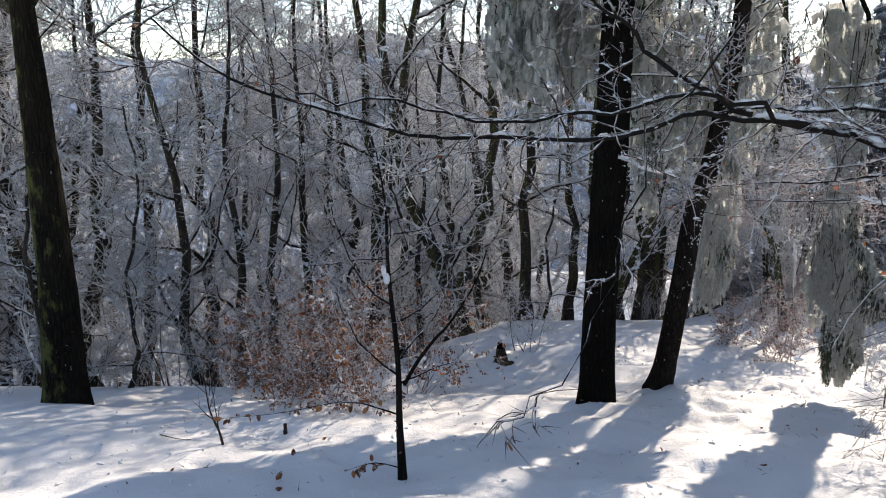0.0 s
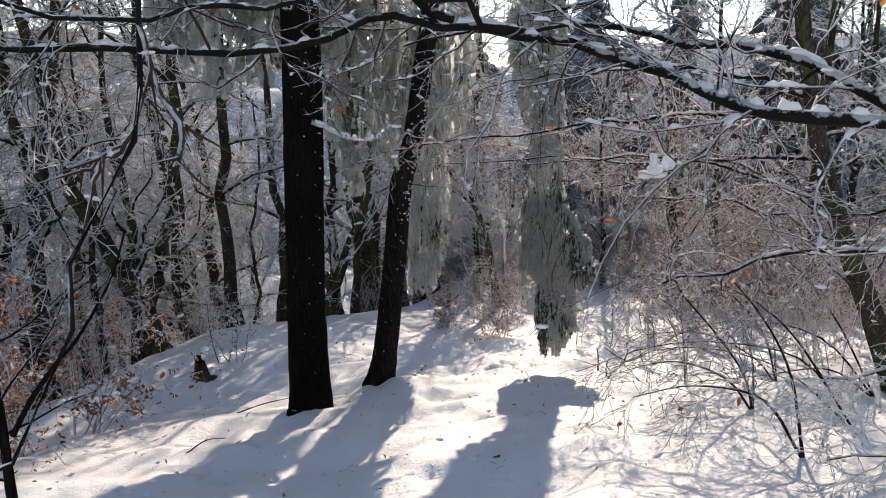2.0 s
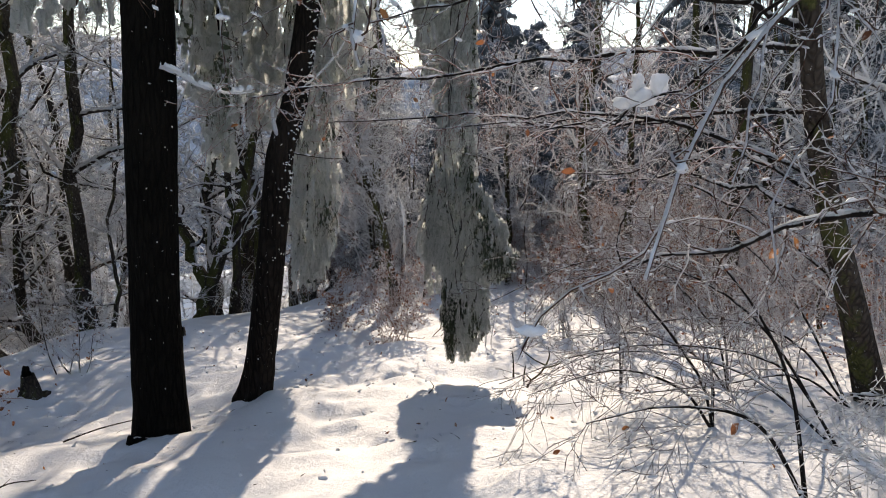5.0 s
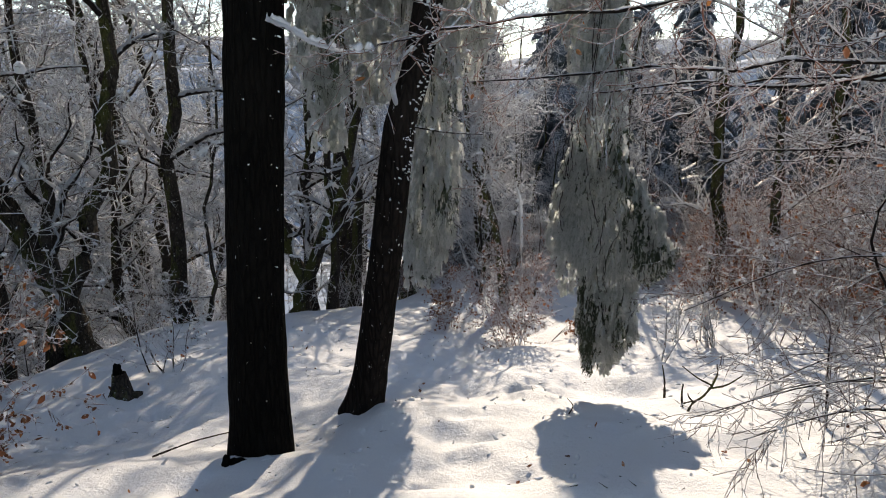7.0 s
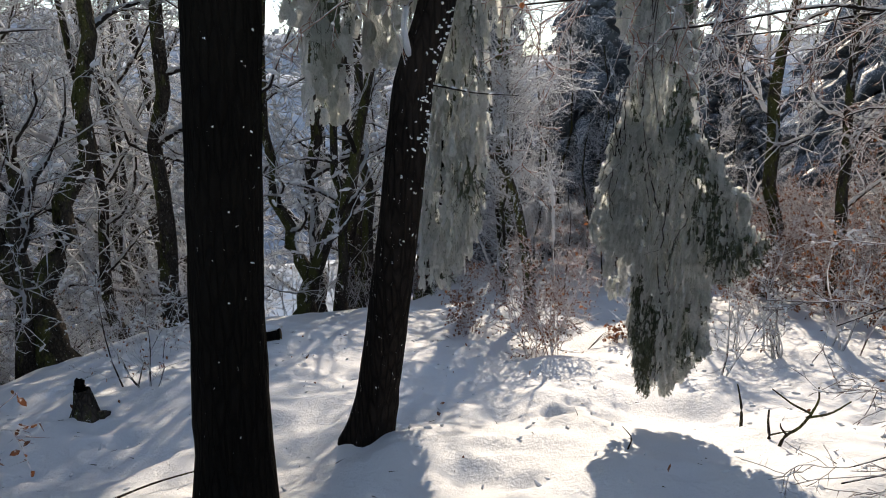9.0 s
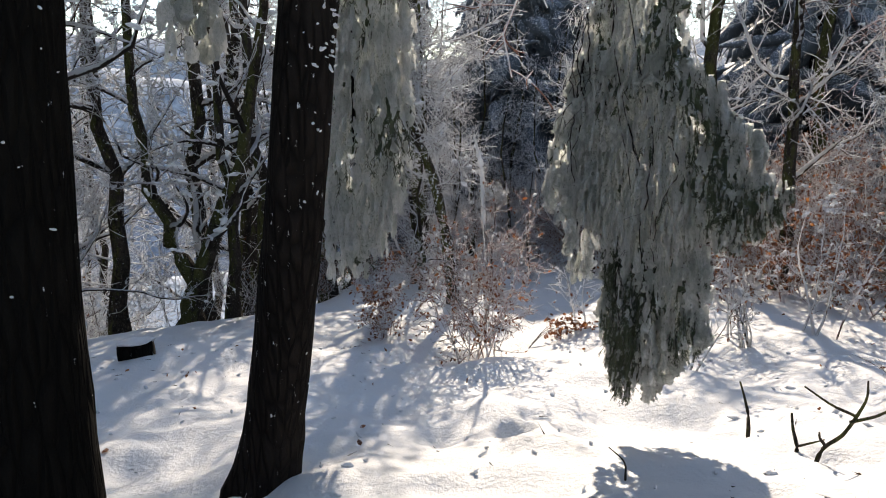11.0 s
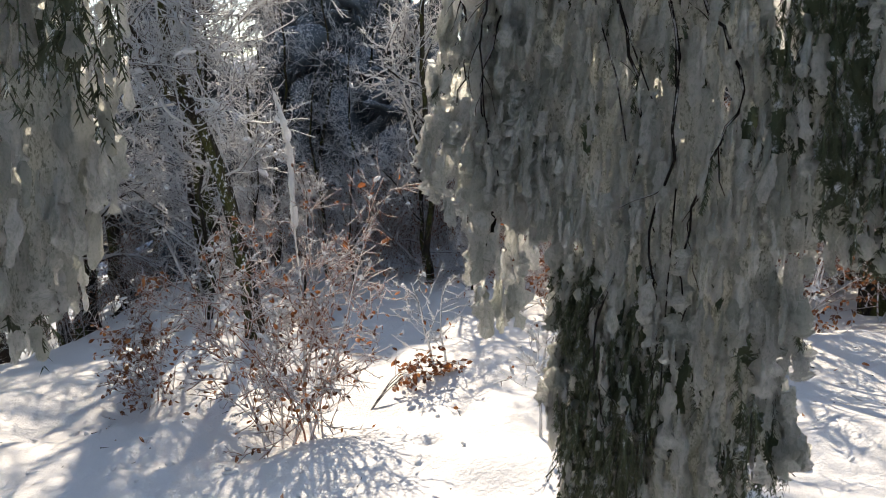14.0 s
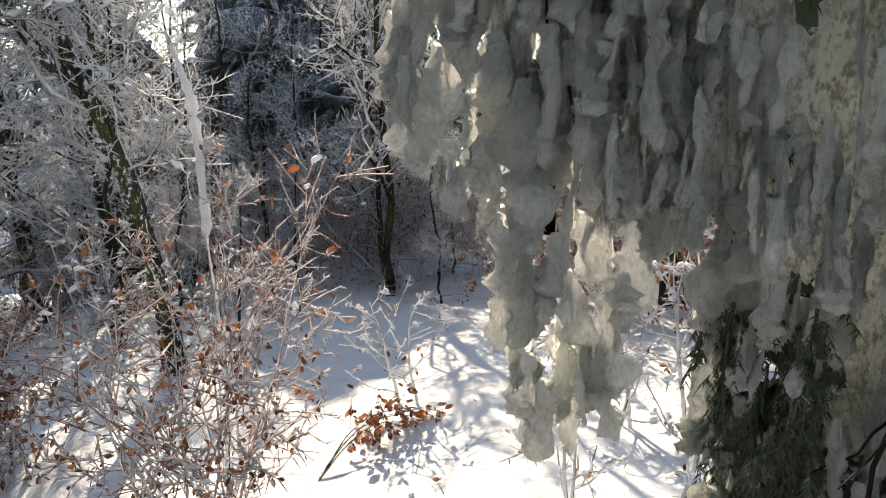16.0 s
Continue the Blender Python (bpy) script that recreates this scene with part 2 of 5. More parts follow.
def spikes(O, D, R):
    """Three-sided tapering twigs from O along D (length included), radius R at the foot."""
    N = len(O)
    A, B = side_axes(unit(D)[:, None, :])
    A, B = A[:, 0], B[:, 0]
    a = np.arange(3) * 2 * np.pi / 3
    ring = O[:, None, :] + R[:, None, None] * (np.cos(a)[None, :, None] * A[:, None, :] + np.sin(a)[None, :, None] * B[:, None, :])
    V = np.concatenate([ring, (O + D)[:, None, :]], 1)
    o = np.arange(N)[:, None] * 4
    F = np.concatenate([np.stack([o[:, 0] + k, o[:, 0] + (k + 1) % 3, o[:, 0] + 3], -1) for k in range(3)])
    return V.reshape(-1, 3), F


def pick(P, t):
    """Points, tangents at the shares t (N, k) of the lines P (N, n, 3)."""
    n = P.shape[1]
    f = np.clip(t * (n - 1), 0, n - 1.001)
    i = f.astype(int)
    w = (f - i)[..., None]
    rows = np.arange(len(P))[:, None]
    a, b = P[rows, i], P[rows, i + 1]
    return a * (1 - w) + b * w, unit(b - a), i, w[..., 0]


def sprout(rng, P, R, k, t0, t1, angle, length, n, wander, lift, share=0.6, tip=0.003, taper=0.45, cap=9.0):
    """k side branches on each line: where along it, at what angle, how long, how wavy, how far they lift (or droop)."""
    N = len(P)
    t = t0 + (t1 - t0) * (np.arange(k)[None, :] + rng.random((N, k))) / k
    O, T, i, w = pick(P, t)
    rows = np.arange(N)[:, None]
    r = R[rows, i] * (1 - w) + R[rows, i + 1] * w
    A, B = side_axes(T)
    phi = 2.4 * np.arange(k)[None, :] + rng.random((N, 1)) * 6.28 + 0.7 * rng.standard_normal((N, k))
    ang = np.radians(angle) * (1 + 0.22 * rng.standard_normal((N, k)))
    D = np.cos(ang)[..., None] * T + np.sin(ang)[..., None] * (np.cos(phi)[..., None] * A + np.sin(phi)[..., None] * B)
    span = np.asarray(length) * np.ones((N, k)) * (1 - taper * (t - t0) / max(t1 - t0, 1e-6)) * np.exp(0.28 * rng.standard_normal((N, k)))
    M = N * k
    O, D, span, r = O.reshape(M, 3), D.reshape(M, 3), span.reshape(M), r.reshape(M)
    Q = np.empty((M, n, 3))
    Q[:, 0] = O
    for s in range(1, n):
        D = unit(D + wander * rng.standard_normal((M, 3)) + np.array([0, 0, lift]))
        Q[:, s] = Q[:, s - 1] + D * (span / (n - 1))[:, None]
    r0 = np.minimum(np.maximum(r * share, tip), cap)
    S = r0[:, None] * (1 - np.linspace(0, 1, n))[None, :] + np.minimum(tip, r0)[:, None] * np.linspace(0, 1, n)[None, :]
    return Q, S


def twigs(rng, P, k, t0, t1, angle, length, radius, lift=0.0):
    """Short rimed twig ends on each line."""
    N = len(P)
    t = t0 + (t1 - t0) * rng.random((N, k))
    O, T, _, _ = pick(P, t)
    D = unit(T * np.cos(np.radians(angle)) + rng.standard_normal((N, k, 3)) * 0.7 * np.sin(np.radians(angle)) + np.array([0, 0, lift]))
    D = D * (length * np.exp(0.35 * rng.standard_normal((N, k))))[..., None]
    return spikes(O.reshape(-1, 3), D.reshape(-1, 3), np.full(N * k, radius))


def leaves(rng, P, k, t0, t1, size, droop=0.4):
    """Folded dead leaves hanging on the lines."""
    N = len(P)
    O, T, _, _ = pick(P, t0 + (t1 - t0) * rng.random((N, k)))
    O = O.reshape(-1, 3)
    d = unit(rng.standard_normal(O.shape) + np.array([0, 0, -droop * 2]))
    s = size * np.exp(0.25 * rng.standard_normal(len(O)))[:, None]
    A, B = side_axes(d[:, None, :])
    w = unit(A[:, 0] * rng.standard_normal((len(O), 1)) + B[:, 0] * rng.standard_normal((len(O), 1)))
    nrm = np.cross(d, w)
    foot = O + d * s * 0.2
    curl = nrm * s * rng.uniform(0.08, 0.22, (len(O), 1))
    m1, m2, tip_ = foot + d * s * 0.36 - curl * 0.4, foot + d * s * 0.72 - curl * 0.2, foot + d * s + curl
    V = np.stack([foot, m1, m2, tip_, foot + d * s * 0.32 - w * s * 0.27 + curl, foot + d * s * 0.32 + w * s * 0.27 + curl, foot + d * s * 0.70 - w * s * 0.22 + curl, foot + d * s * 0.70 + w * s * 0.22 + curl], 1)
    o = np.arange(len(O)) * 8
    corners = ((0, 1, 4), (0, 5, 1), (4, 1, 2), (4, 2, 6), (1, 5, 7), (1, 7, 2), (6, 2, 3), (2, 7, 3))
    F = np.concatenate([np.stack([o + a, o + b, o + c], -1) for a, b, c in corners])
    return V.reshape(-1, 3), F


def snow_on(rng, P, R, fat=1.3, keep=0.55, sides=6, sub=3):
    """Broken cushions of snow lying along the upper side of the lines."""
    N, n, _ = P.shape
    m = (n - 1) * sub + 1
    x = np.linspace(0, 1, m)
    Q, _, i, w = pick(P, np.repeat(x[None, :], N, 0))
    r = R[np.arange(N)[:, None], i] * (1 - w) + R[np.arange(N)[:, None], i + 1] * w
    wave = rng.standard_normal((N, m + 2))
    wave = (wave[:, :-2] + 1.6 * wave[:, 1:-1] + wave[:, 2:]) / 2.1
    cut = np.quantile(wave, 1 - keep)
    size = np.clip((wave - cut) * 1.6, 0, 1) ** 0.5 * (0.6 + 0.5 * rng.random((N, m)))
    T = tangents(Q)
    flat = np.clip(1.25 - 1.25 * np.abs(T[..., 2]), 0, 1)
    rad = np.maximum((0.003 + r) * fat * size * flat, 0.0)
    rad[:, 0] = rad[:, -1] = 0
    Q = Q.copy()
    Q[..., 2] += r * 0.8 + rad * 0.5
    return tubes(Q, np.maximum(rad, 1e-4), sides, 0.10, rng)


def puffs(rng, P, k, size):
    """Small rounded clots of snow caught on the lines."""
    O = pick(P, rng.random((len(P), k)))[0].reshape(-1, 3)
    r = size * np.exp(0.3 * np.clip(rng.standard_normal(len(O)), -2, 0.9))
    d = unit(rng.standard_normal(O.shape) * np.array([1, 1, 0.4]))
    x, ring = np.array([-1.7, -1.4, -0.7, 0.0, 0.7, 1.4, 1.7]), np.array([0.1, 0.55, 0.9, 1.0, 0.85, 0.5, 0.1])
    L = O[:, None, :] + (r[:, None] * x)[..., None] * d[:, None, :] * rng.uniform(0.7, 1.5, (len(O), 1, 1))
    L = L + rng.normal(0, 0.12, L.shape) * r[:, None, None]
    return tubes(L, r[:, None] * 0.75 * ring * np.clip(1 + 0.25 * rng.standard_normal((len(O), 7)), 0.5, 1.6), 6, 0.13, rng)


def smooth_line(points, n):
    """A smooth line of n points through the given ones."""
    p = np.asarray(points, float)
    p = np.concatenate([[2 * p[0] - p[1]], p, [2 * p[-1] - p[-2]]])
    out = []
    for u in np.linspace(0, len(p) - 3 - 1e-6, n):
        i = int(u)
        s = u - i
        a, b, c, d = p[i : i + 4]
        out.append(0.5 * (2 * b + (c - a) * s + (2 * a - 5 * b + 4 * c - d) * s * s + (3 * b - a - 3 * c + d) * s ** 3))
    return np.array(out)


def lump(rng, size, centre=(0, 0, 0), rough=0.1, u=14, v=9, squash=0.0):
    """A rounded uneven body; squash flattens its underside."""
    a, b = np.meshgrid(np.linspace(0, 2 * np.pi, u, endpoint=False), np.linspace(0.02, np.pi - 0.02, v))
    d = np.stack([np.cos(a) * np.sin(b), np.sin(a) * np.sin(b), np.cos(b)], -1)
    k = 1 + rough * (np.sin(3 * a + rng.random() * 6) * np.sin(2 * b) + 0.7 * np.sin(5 * a + 4 * b + rng.random() * 6)) * np.sin(b)
    V = d * k[..., None]
    V[..., 2] = np.where(V[..., 2] < 0, V[..., 2] * (1 - squash), V[..., 2])
    V = V * np.asarray(size) + np.asarray(centre)
    j, i = np.meshgrid(np.arange(v - 1), np.arange(u), indexing="ij")
    o, i2 = j * u, (i + 1) % u
    F = np.stack([o + i, o + u + i, o + u + i2, o + i2], -1).reshape(-1, 4)
    return V.reshape(-1, 3), F


# ---- ground ----
def soft(v, w):
    return w * np.logaddexp(0, v / w)


def step(a, b, v):
    s = np.clip((v - a) / (b - a), 0, 1)
    return s * s * (3 - 2 * s)


DENTS = [(3.35, 8.55, 0.16), (3.1, 8.25, 0.2), (3.3, 8.0, 0.17), (2.55, 10.6, 0.2), (2.75, 11.2, 0.18), (1.3, 9.6, 0.25), (0.9, 9.1, 0.22), (1.2, 10.4, 0.2), (0.5, 9.9, 0.2), (2.2, 10.0, 0.2), (1.75, 9.4, 0.15)]


dimple_rng = random.Random(77)
DIMPLES = [(dimple_rng.uniform(-4.0, 6.5), dimple_rng.uniform(5.0, 12.8), dimple_rng.uniform(0.09, 0.22)) for _ in range(95)]


lump_table = np.random.default_rng(61).uniform(-1, 1, (128, 128))


def lumps(x, y):
    """Smooth irregular noise from -1 to 1 over unit cells."""
    i, j = np.floor(x).astype(int), np.floor(y).astype(int)
    p, q = x - i, y - j
    p, q = p * p * (3 - 2 * p), q * q * (3 - 2 * q)
    t = lump_table
    a = t[i % 128, j % 128] * (1 - p) + t[(i + 1) % 128, j % 128] * p
    b = t[i % 128, (j + 1) % 128] * (1 - p) + t[(i + 1) % 128, (j + 1) % 128] * p
    return a * (1 - q) + b * q


def gz(x, y):
    """The height of the snow."""
    x, y = np.asarray(x, float), np.asarray(y, float)
    yy = soft(y + 7, 1.0) - 7
    h = 2.28 - 0.237 * yy + 0.135 * soft(yy - 9.2, 0.25)
    edge = 9.9 + 5.7 * step(-2.6, 2.0, x) + 3.0 * step(5, 9, x)
    q = y - edge
    far = soft(q, 0.8)
    fall = (0.42 - 0.30 * step(4, 12, x)) * np.minimum(far, 160)
    h = h - fall + 0.1 * step(-1.5, -5.0, x)
    h = np.maximum(h, -70)
    near = np.exp(-(((x - 3) / 9) ** 2 + ((y - 8) / 9) ** 2))
    for fx, fy, amp, ph in ((1.1, 0.4, 0.035, 0.3), (-0.5, 1.5, 0.035, 1.9), (2.3, 1.7, 0.026, 4.0), (-2.1, 2.9, 0.024, 2.2), (4.4, -1.3, 0.014, 0.7), (1.9, 5.3, 0.016, 5.1), (-6.1, 4.7, 0.006, 3.3), (7.3, 6.1, 0.006, 1.2), (9.7, -8.1, 0.005, 0.4), (-11.3, 10.9, 0.0045, 2.6), (14.1, 5.2, 0.004, 4.4)):
        h = h + near * amp * np.sin(fx * x + fy * y + ph)
    cx, cy = 0.8 * x + 0.6 * y, -0.6 * x + 0.8 * y
    h = h + near * (0.045 * lumps(cx / 0.62, cy / 0.5) + 0.030 * lumps(cx / 0.27 + 40, cy / 0.33 + 11) + 0.006 * lumps((0.6 * x - 0.8 * y) / 0.14 + 7, (0.8 * x + 0.6 * y) / 0.16 + 5))
    # drifts at the feet of the two trunks, and the long swell behind them
    for cx, cy, a, w in ((1.95, 8.25, 0.06, 0.4), (2.72, 8.95, 0.04, 0.35), (-1.0, 6.9, 0.06, 0.8)):
        h = h + a * np.exp(-((x - cx) ** 2 + (y - cy) ** 2) / (2 * w * w))
    for cx, cy, w in DENTS + DIMPLES:
        h = h - 0.055 * np.exp(-((x - cx) ** 2 + (y - cy) ** 2) / (2 * (w * 0.55) ** 2)) + 0.014 * np.exp(-((np.hypot(x - cx, y - cy) - w) / 0.06) ** 2)
    return h


def at_ground(x, y, sink=0.0):
    return (x, y, float(gz(x, y)) - sink)


def spaced(lo, hi, st, reach):
    inner = np.arange(lo, hi + st / 2, st)
    grow_ = st * np.cumsum(1.16 ** np.arange(1, 60))
    grow_ = grow_[grow_ < reach]
    return np.concatenate([lo - grow_[::-1], inner, hi + grow_])


gx, gy = np.meshgrid(spaced(-5.5, 9.0, 0.045, 2500), spaced(2.5, 14.5, 0.045, 2500), indexing="ij")
gv = np.stack([gx, gy, gz(gx, gy)], -1)
nx, ny = gx.shape
gi, gj = np.meshgrid(np.arange(nx - 1), np.arange(ny - 1), indexing="ij")
go = gi * ny + gj
ground = new("ground", mesh_of("ground", [(gv.reshape(-1, 3), np.stack([go, go + ny, go + ny + 1, go + 1], -1).reshape(-1, 4))]))
ground.data.materials.append(SNOW)
tagged(ground, "sunlit snow-covered forest floor with blue tree shadows", "snow", kind="structure")


def far_hill(label, dist, lo, hi, top, wave, seed):
    """A wooded ridge across the valley."""
    rng = np.random.default_rng(seed)
    a = np.radians(np.linspace(lo, hi, 140))
    ridge = top + wave * (np.sin(a * 7 + seed) + 0.5 * np.sin(a * 17 + 2 * seed) + 0.12 * rng.standard_normal(len(a)))
    rows = []
    for s in np.linspace(0, 1, 12):
        d = dist * (0.75 + 0.35 * s)
        z = -75 + (ridge + 75) * np.sin(s * np.pi / 2)
        rows.append(np.stack([d * np.sin(a), d * np.cos(a), z], -1))
    rows.append(rows[-1] * np.array([1.1, 1.1, 1]) - np.array([0, 0, 60]))
    V = np.array(rows)
    r_, c_ = V.shape[:2]
    i, j = np.meshgrid(np.arange(r_ - 1), np.arange(c_ - 1), indexing="ij")
    o = i * c_ + j
    ob = new("distant_hill", mesh_of("distant_hill", [(V.reshape(-1, 3), np.stack([o, o + 1, o + c_ + 1, o + c_], -1).reshape(-1, 4))]))
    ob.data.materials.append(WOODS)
    return tagged(ob, label, "hill", kind="structure")


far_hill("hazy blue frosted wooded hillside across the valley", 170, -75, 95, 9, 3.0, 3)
far_hill("pale hazy distant frosted ridge beyond the valley", 420, -75, 95, 34, 7.0, 8)


# ---- trees ----
def stem(points, r0, r1, n=16, flare=0.0):
    P = smooth_line(points, n)
    u = np.linspace(0, 1, n)
    R = r0 + (r1 - r0) * u ** 0.85
    height = P[:, 2] - P[0, 2]
    R = R * (1 + flare * np.exp(-np.clip(height, 0, None) / 0.22))
    return P[None], R[None]


def root_stem(rng, P, R, sides=20):
    """A trunk with shallow flutes and swellings towards its foot."""
    V, F = tubes(P, R, sides)
    n = P.shape[1]
    V = V.reshape(n, sides, 3)
    a = np.arange(sides) * 2 * np.pi / sides
    z = P[0, :, 2] - P[0, 0, 2]
    k = 0.035 * np.sin(3 * a[None, :] + 0.25 * z[:, None]) + 0.12 * np.exp(-z / 0.25)[:, None] * np.sin(5 * a + rng.random() * 6)[None, :] + 0.03 * np.sin(2 * a[None, :] + 1.3 * z[:, None])
    k = k + 0.015 * rng.standard_normal(k.shape)
    V = P[0][:, None, :] + (V - P[0][:, None, :]) * (1 + k)[..., None]
    return V.reshape(-1, 3), F


def crown(rng, P, R, k1, k2, k3, k4, len1, len2, len3, len4, t0=0.25, lift=0.05, angle=55, r4=0.005, cap1=9.0, droop=0.0):
    """Limbs with their branches (a piece list for each limb), and the fine branches with rimed twig ends."""
    B1, S1 = sprout(rng, P, R, k1, t0, 1.0, angle, len1, 9, 0.20, lift, 0.55, 0.012, 0.5, cap1)
    B2, S2 = sprout(rng, B1, S1, k2, 0.12, 1.0, 52, len2, 6, 0.22, lift * 0.6 - droop, 0.6, 0.006)
    B3, S3 = sprout(rng, B2, S2, k3, 0.08, 1.0, 50, len3, 3 if r4 > 0.0055 else 4, 0.24, 0.02 - droop, 0.6, r4)
    lims = [[tubes(B1[i : i + 1], S1[i : i + 1], 6)] for i in range(len(B1))]
    fine = [tubes(B2[:, ::2] if r4 > 0.0055 else B2, S2[:, ::2] if r4 > 0.0055 else S2, 3), tubes(B3, S3, 3), twigs(rng, B3, k4, 0.05, 1.0, 60, len4, r4 * 1.35), twigs(rng, B2, max(k4, 3), 0.1, 1.0, 55, len4 * 1.2, r4 * 1.35)]
    return lims, fine, (B1, S1, B2, S2, B3, S3)


def leafless_tree(seed, name, label, height, r, stems, bark_mat, twig_mat, counts, lens, t0=0.3, group="", angle=55, r4=0.005, flare=0.35, split=True, clots=170, clot=0.028):
    """A tree at the origin. stems: lines of points from the foot, as shares of the height, the first the thickest."""
    rng = np.random.default_rng(seed)
    root = thing(name, label, "tree", group=group)
    trunks, lims, fine, tips = [], [], [], []
    for q, (pts, rr) in enumerate(stems):
        P, R = stem(np.array(pts) * height, r * rr, 0.02, 16, flare if q == 0 else 0.1)
        P[0, 1:-1] += rng.standard_normal((14, 3)) * np.array([0.012, 0.012, 0]) * height * 0.35
        trunks.append((P, R))
        a, b, lines = crown(rng, P, R, *counts, *[v * height for v in lens], t0=t0, angle=angle, r4=r4)
        lims += a
        fine += b
        tips.append(lines[4])
    part("trunk", [root_stem(rng, *trunks[0], 12)], bark_mat, root)
    for P, R in trunks[1:]:
        part("stem", [tubes(P, R, 9)], bark_mat, root)
    if split:
        for pieces in lims:
            part("limb", pieces, RIME_L, root)
    else:
        part("branchwork", sum(lims, []), RIME_L, root, kind="stuff")
    part("twigwork", fine, twig_mat, root, "twigs white with rime", kind="stuff")
    if split:
        part("snow", [puffs(rng, L[rng.choice(len(L), min(len(L), clots), replace=False)], 1, clot) for L in tips], LOAD, root, "clots of snow and rime on the twigs", kind="stuff")
    return root


def placed(ob, x, y, turn=0.0, size=1.0, tilt=(0.0, 0.0), sink=0.12):
    return pose(*at_ground(x, y, sink), tilt[0], tilt[1], turn) @ Matrix.Diagonal((size, size, size, 1))


UP = [(0, 0, 0), (0.01, 0, 0.3), (-0.01, 0.02, 0.65), (0.02, 0, 1)]
FORK = [(0, 0, 0), (-0.03, 0.01, 0.12), (-0.12, 0.02, 0.35), (-0.17, 0.0, 0.7), (-0.16, 0.03, 1)]
FORK2 = [(-0.02, 0.005, 0.1), (0.03, 0.01, 0.2), (0.07, 0.02, 0.45), (0.06, 0, 0.8), (0.09, 0, 1)]
BENT = [(0, 0, 0), (0.03, 0, 0.15), (0.015, 0.02, 0.4), (0.07, 0.03, 0.7), (0.05, 0, 1)]
GROVE = "frosted trees of the wood"
kinds = [
    leafless_tree(11, "frosted_beech", "slim leafless beech white with rime, standing in snow", 11, 0.155, [(UP, 1)], BARK_GREY, RIME_A, (14, 7, 6, 5), (0.20, 0.095, 0.045, 0.0075), 0.14, GROVE, r4=0.006),
    leafless_tree(12, "frosted_beech", "forked mossy beech with rime-covered branches", 10, 0.225, [(FORK, 1), (FORK2, 0.75)], BARK_MOSS, RIME_A, (11, 7, 6, 5), (0.24, 0.11, 0.05, 0.0085), 0.18, GROVE, r4=0.006),
    leafless_tree(13, "frosted_beech", "bent leafless beech thick with hoar frost", 9, 0.12, [(BENT, 1)], BARK_GREY, RIME_D, (13, 7, 6, 5), (0.22, 0.11, 0.055, 0.009), 0.13, GROVE, r4=0.006),
    leafless_tree(14, "frosted_beech", "tall straight beech with a rimed crown", 14, 0.17, [(UP, 1)], BARK_MOSS, RIME_A, (14, 7, 6, 4), (0.17, 0.085, 0.04, 0.006), 0.14, GROVE, r4=0.006),
    leafless_tree(15, "young_beech", "young beech pole bristling with white rime", 6, 0.06, [(BENT, 1)], BARK_GREY, RIME_D, (15, 7, 7, 5), (0.24, 0.12, 0.065, 0.014), 0.10, GROVE, 60),
]
kinds += [
    leafless_tree(16, "frosted_beech", "forked mossy beech with few rimed branches", 10, 0.225, [(FORK, 1), (FORK2, 0.75)], BARK_MOSS, RIME_A, (9, 5, 4, 4), (0.24, 0.11, 0.06, 0.0085), 0.22, GROVE, r4=0.006, clots=130, clot=0.042),
    leafless_tree(17, "frosted_beech", "straight grey beech with sparse rimed branches", 12, 0.15, [(UP, 1)], BARK_GREY, RIME_A, (12, 5, 4, 4), (0.17, 0.09, 0.05, 0.007), 0.2, GROVE, r4=0.006, clots=170, clot=0.042),
]
far_kinds = [
    leafless_tree(21, "frosted_beech", "far leafless beech pale with hoar frost", 13, 0.15, [(UP, 1)], BARK_GREY, RIME_D, (16, 7, 6, 2), (0.2, 0.10, 0.055, 0.02), 0.08, GROVE, r4=0.0095, split=False),
    leafless_tree(22, "frosted_beech", "far bent beech white with rime", 11, 0.15, [(BENT, 1)], BARK_GREY, RIME_D, (16, 7, 6, 2), (0.23, 0.12, 0.06, 0.022), 0.08, GROVE, r4=0.0095, split=False),
]
# where the trees of the wood stand: kind, x, y, turn, size
def lid(x, y, height, size):
    """Keeps the trees towards the sun so low that the clearing lies in its light."""
    cross = x - 0.6 * (y - 11.5)
    if 9.2 < x < 9.45:  # the slim trunks that rise at the far side of the clearing
        return size
    if 4.75 < cross < 11.0 and y > 11.5:
        return min(size, max(2.3, (y - 11.0) / 1.485) / height)
    return size


HEIGHTS = [11, 10, 9, 14, 6, 10, 12]
EDGE_TREES = [
    (5, 0.39, 14.0, 20, 0.95), (0, 0.05, 13.9, 40, 0.7), (0, -0.45, 13.9, 170, 0.75), (6, 1.72, 15.1, 200, 0.9), (4, 2.02, 14.9, 10, 0.7),
    (5, 3.6, 15.8, 150, 0.75), (6, 4.15, 15.7, 60, 0.7), (6, 2.8, 16.4, 80, 0.9), (2, -3.9, 11.6, 180, 0.9), (0, -3.4, 12.0, 0, 0.9),
    (0, -3.0, 12.8, 250, 1.0), (0, -2.4, 13.1, 120, 1.05), (4, -4.6, 10.4, 15, 1.0),
]
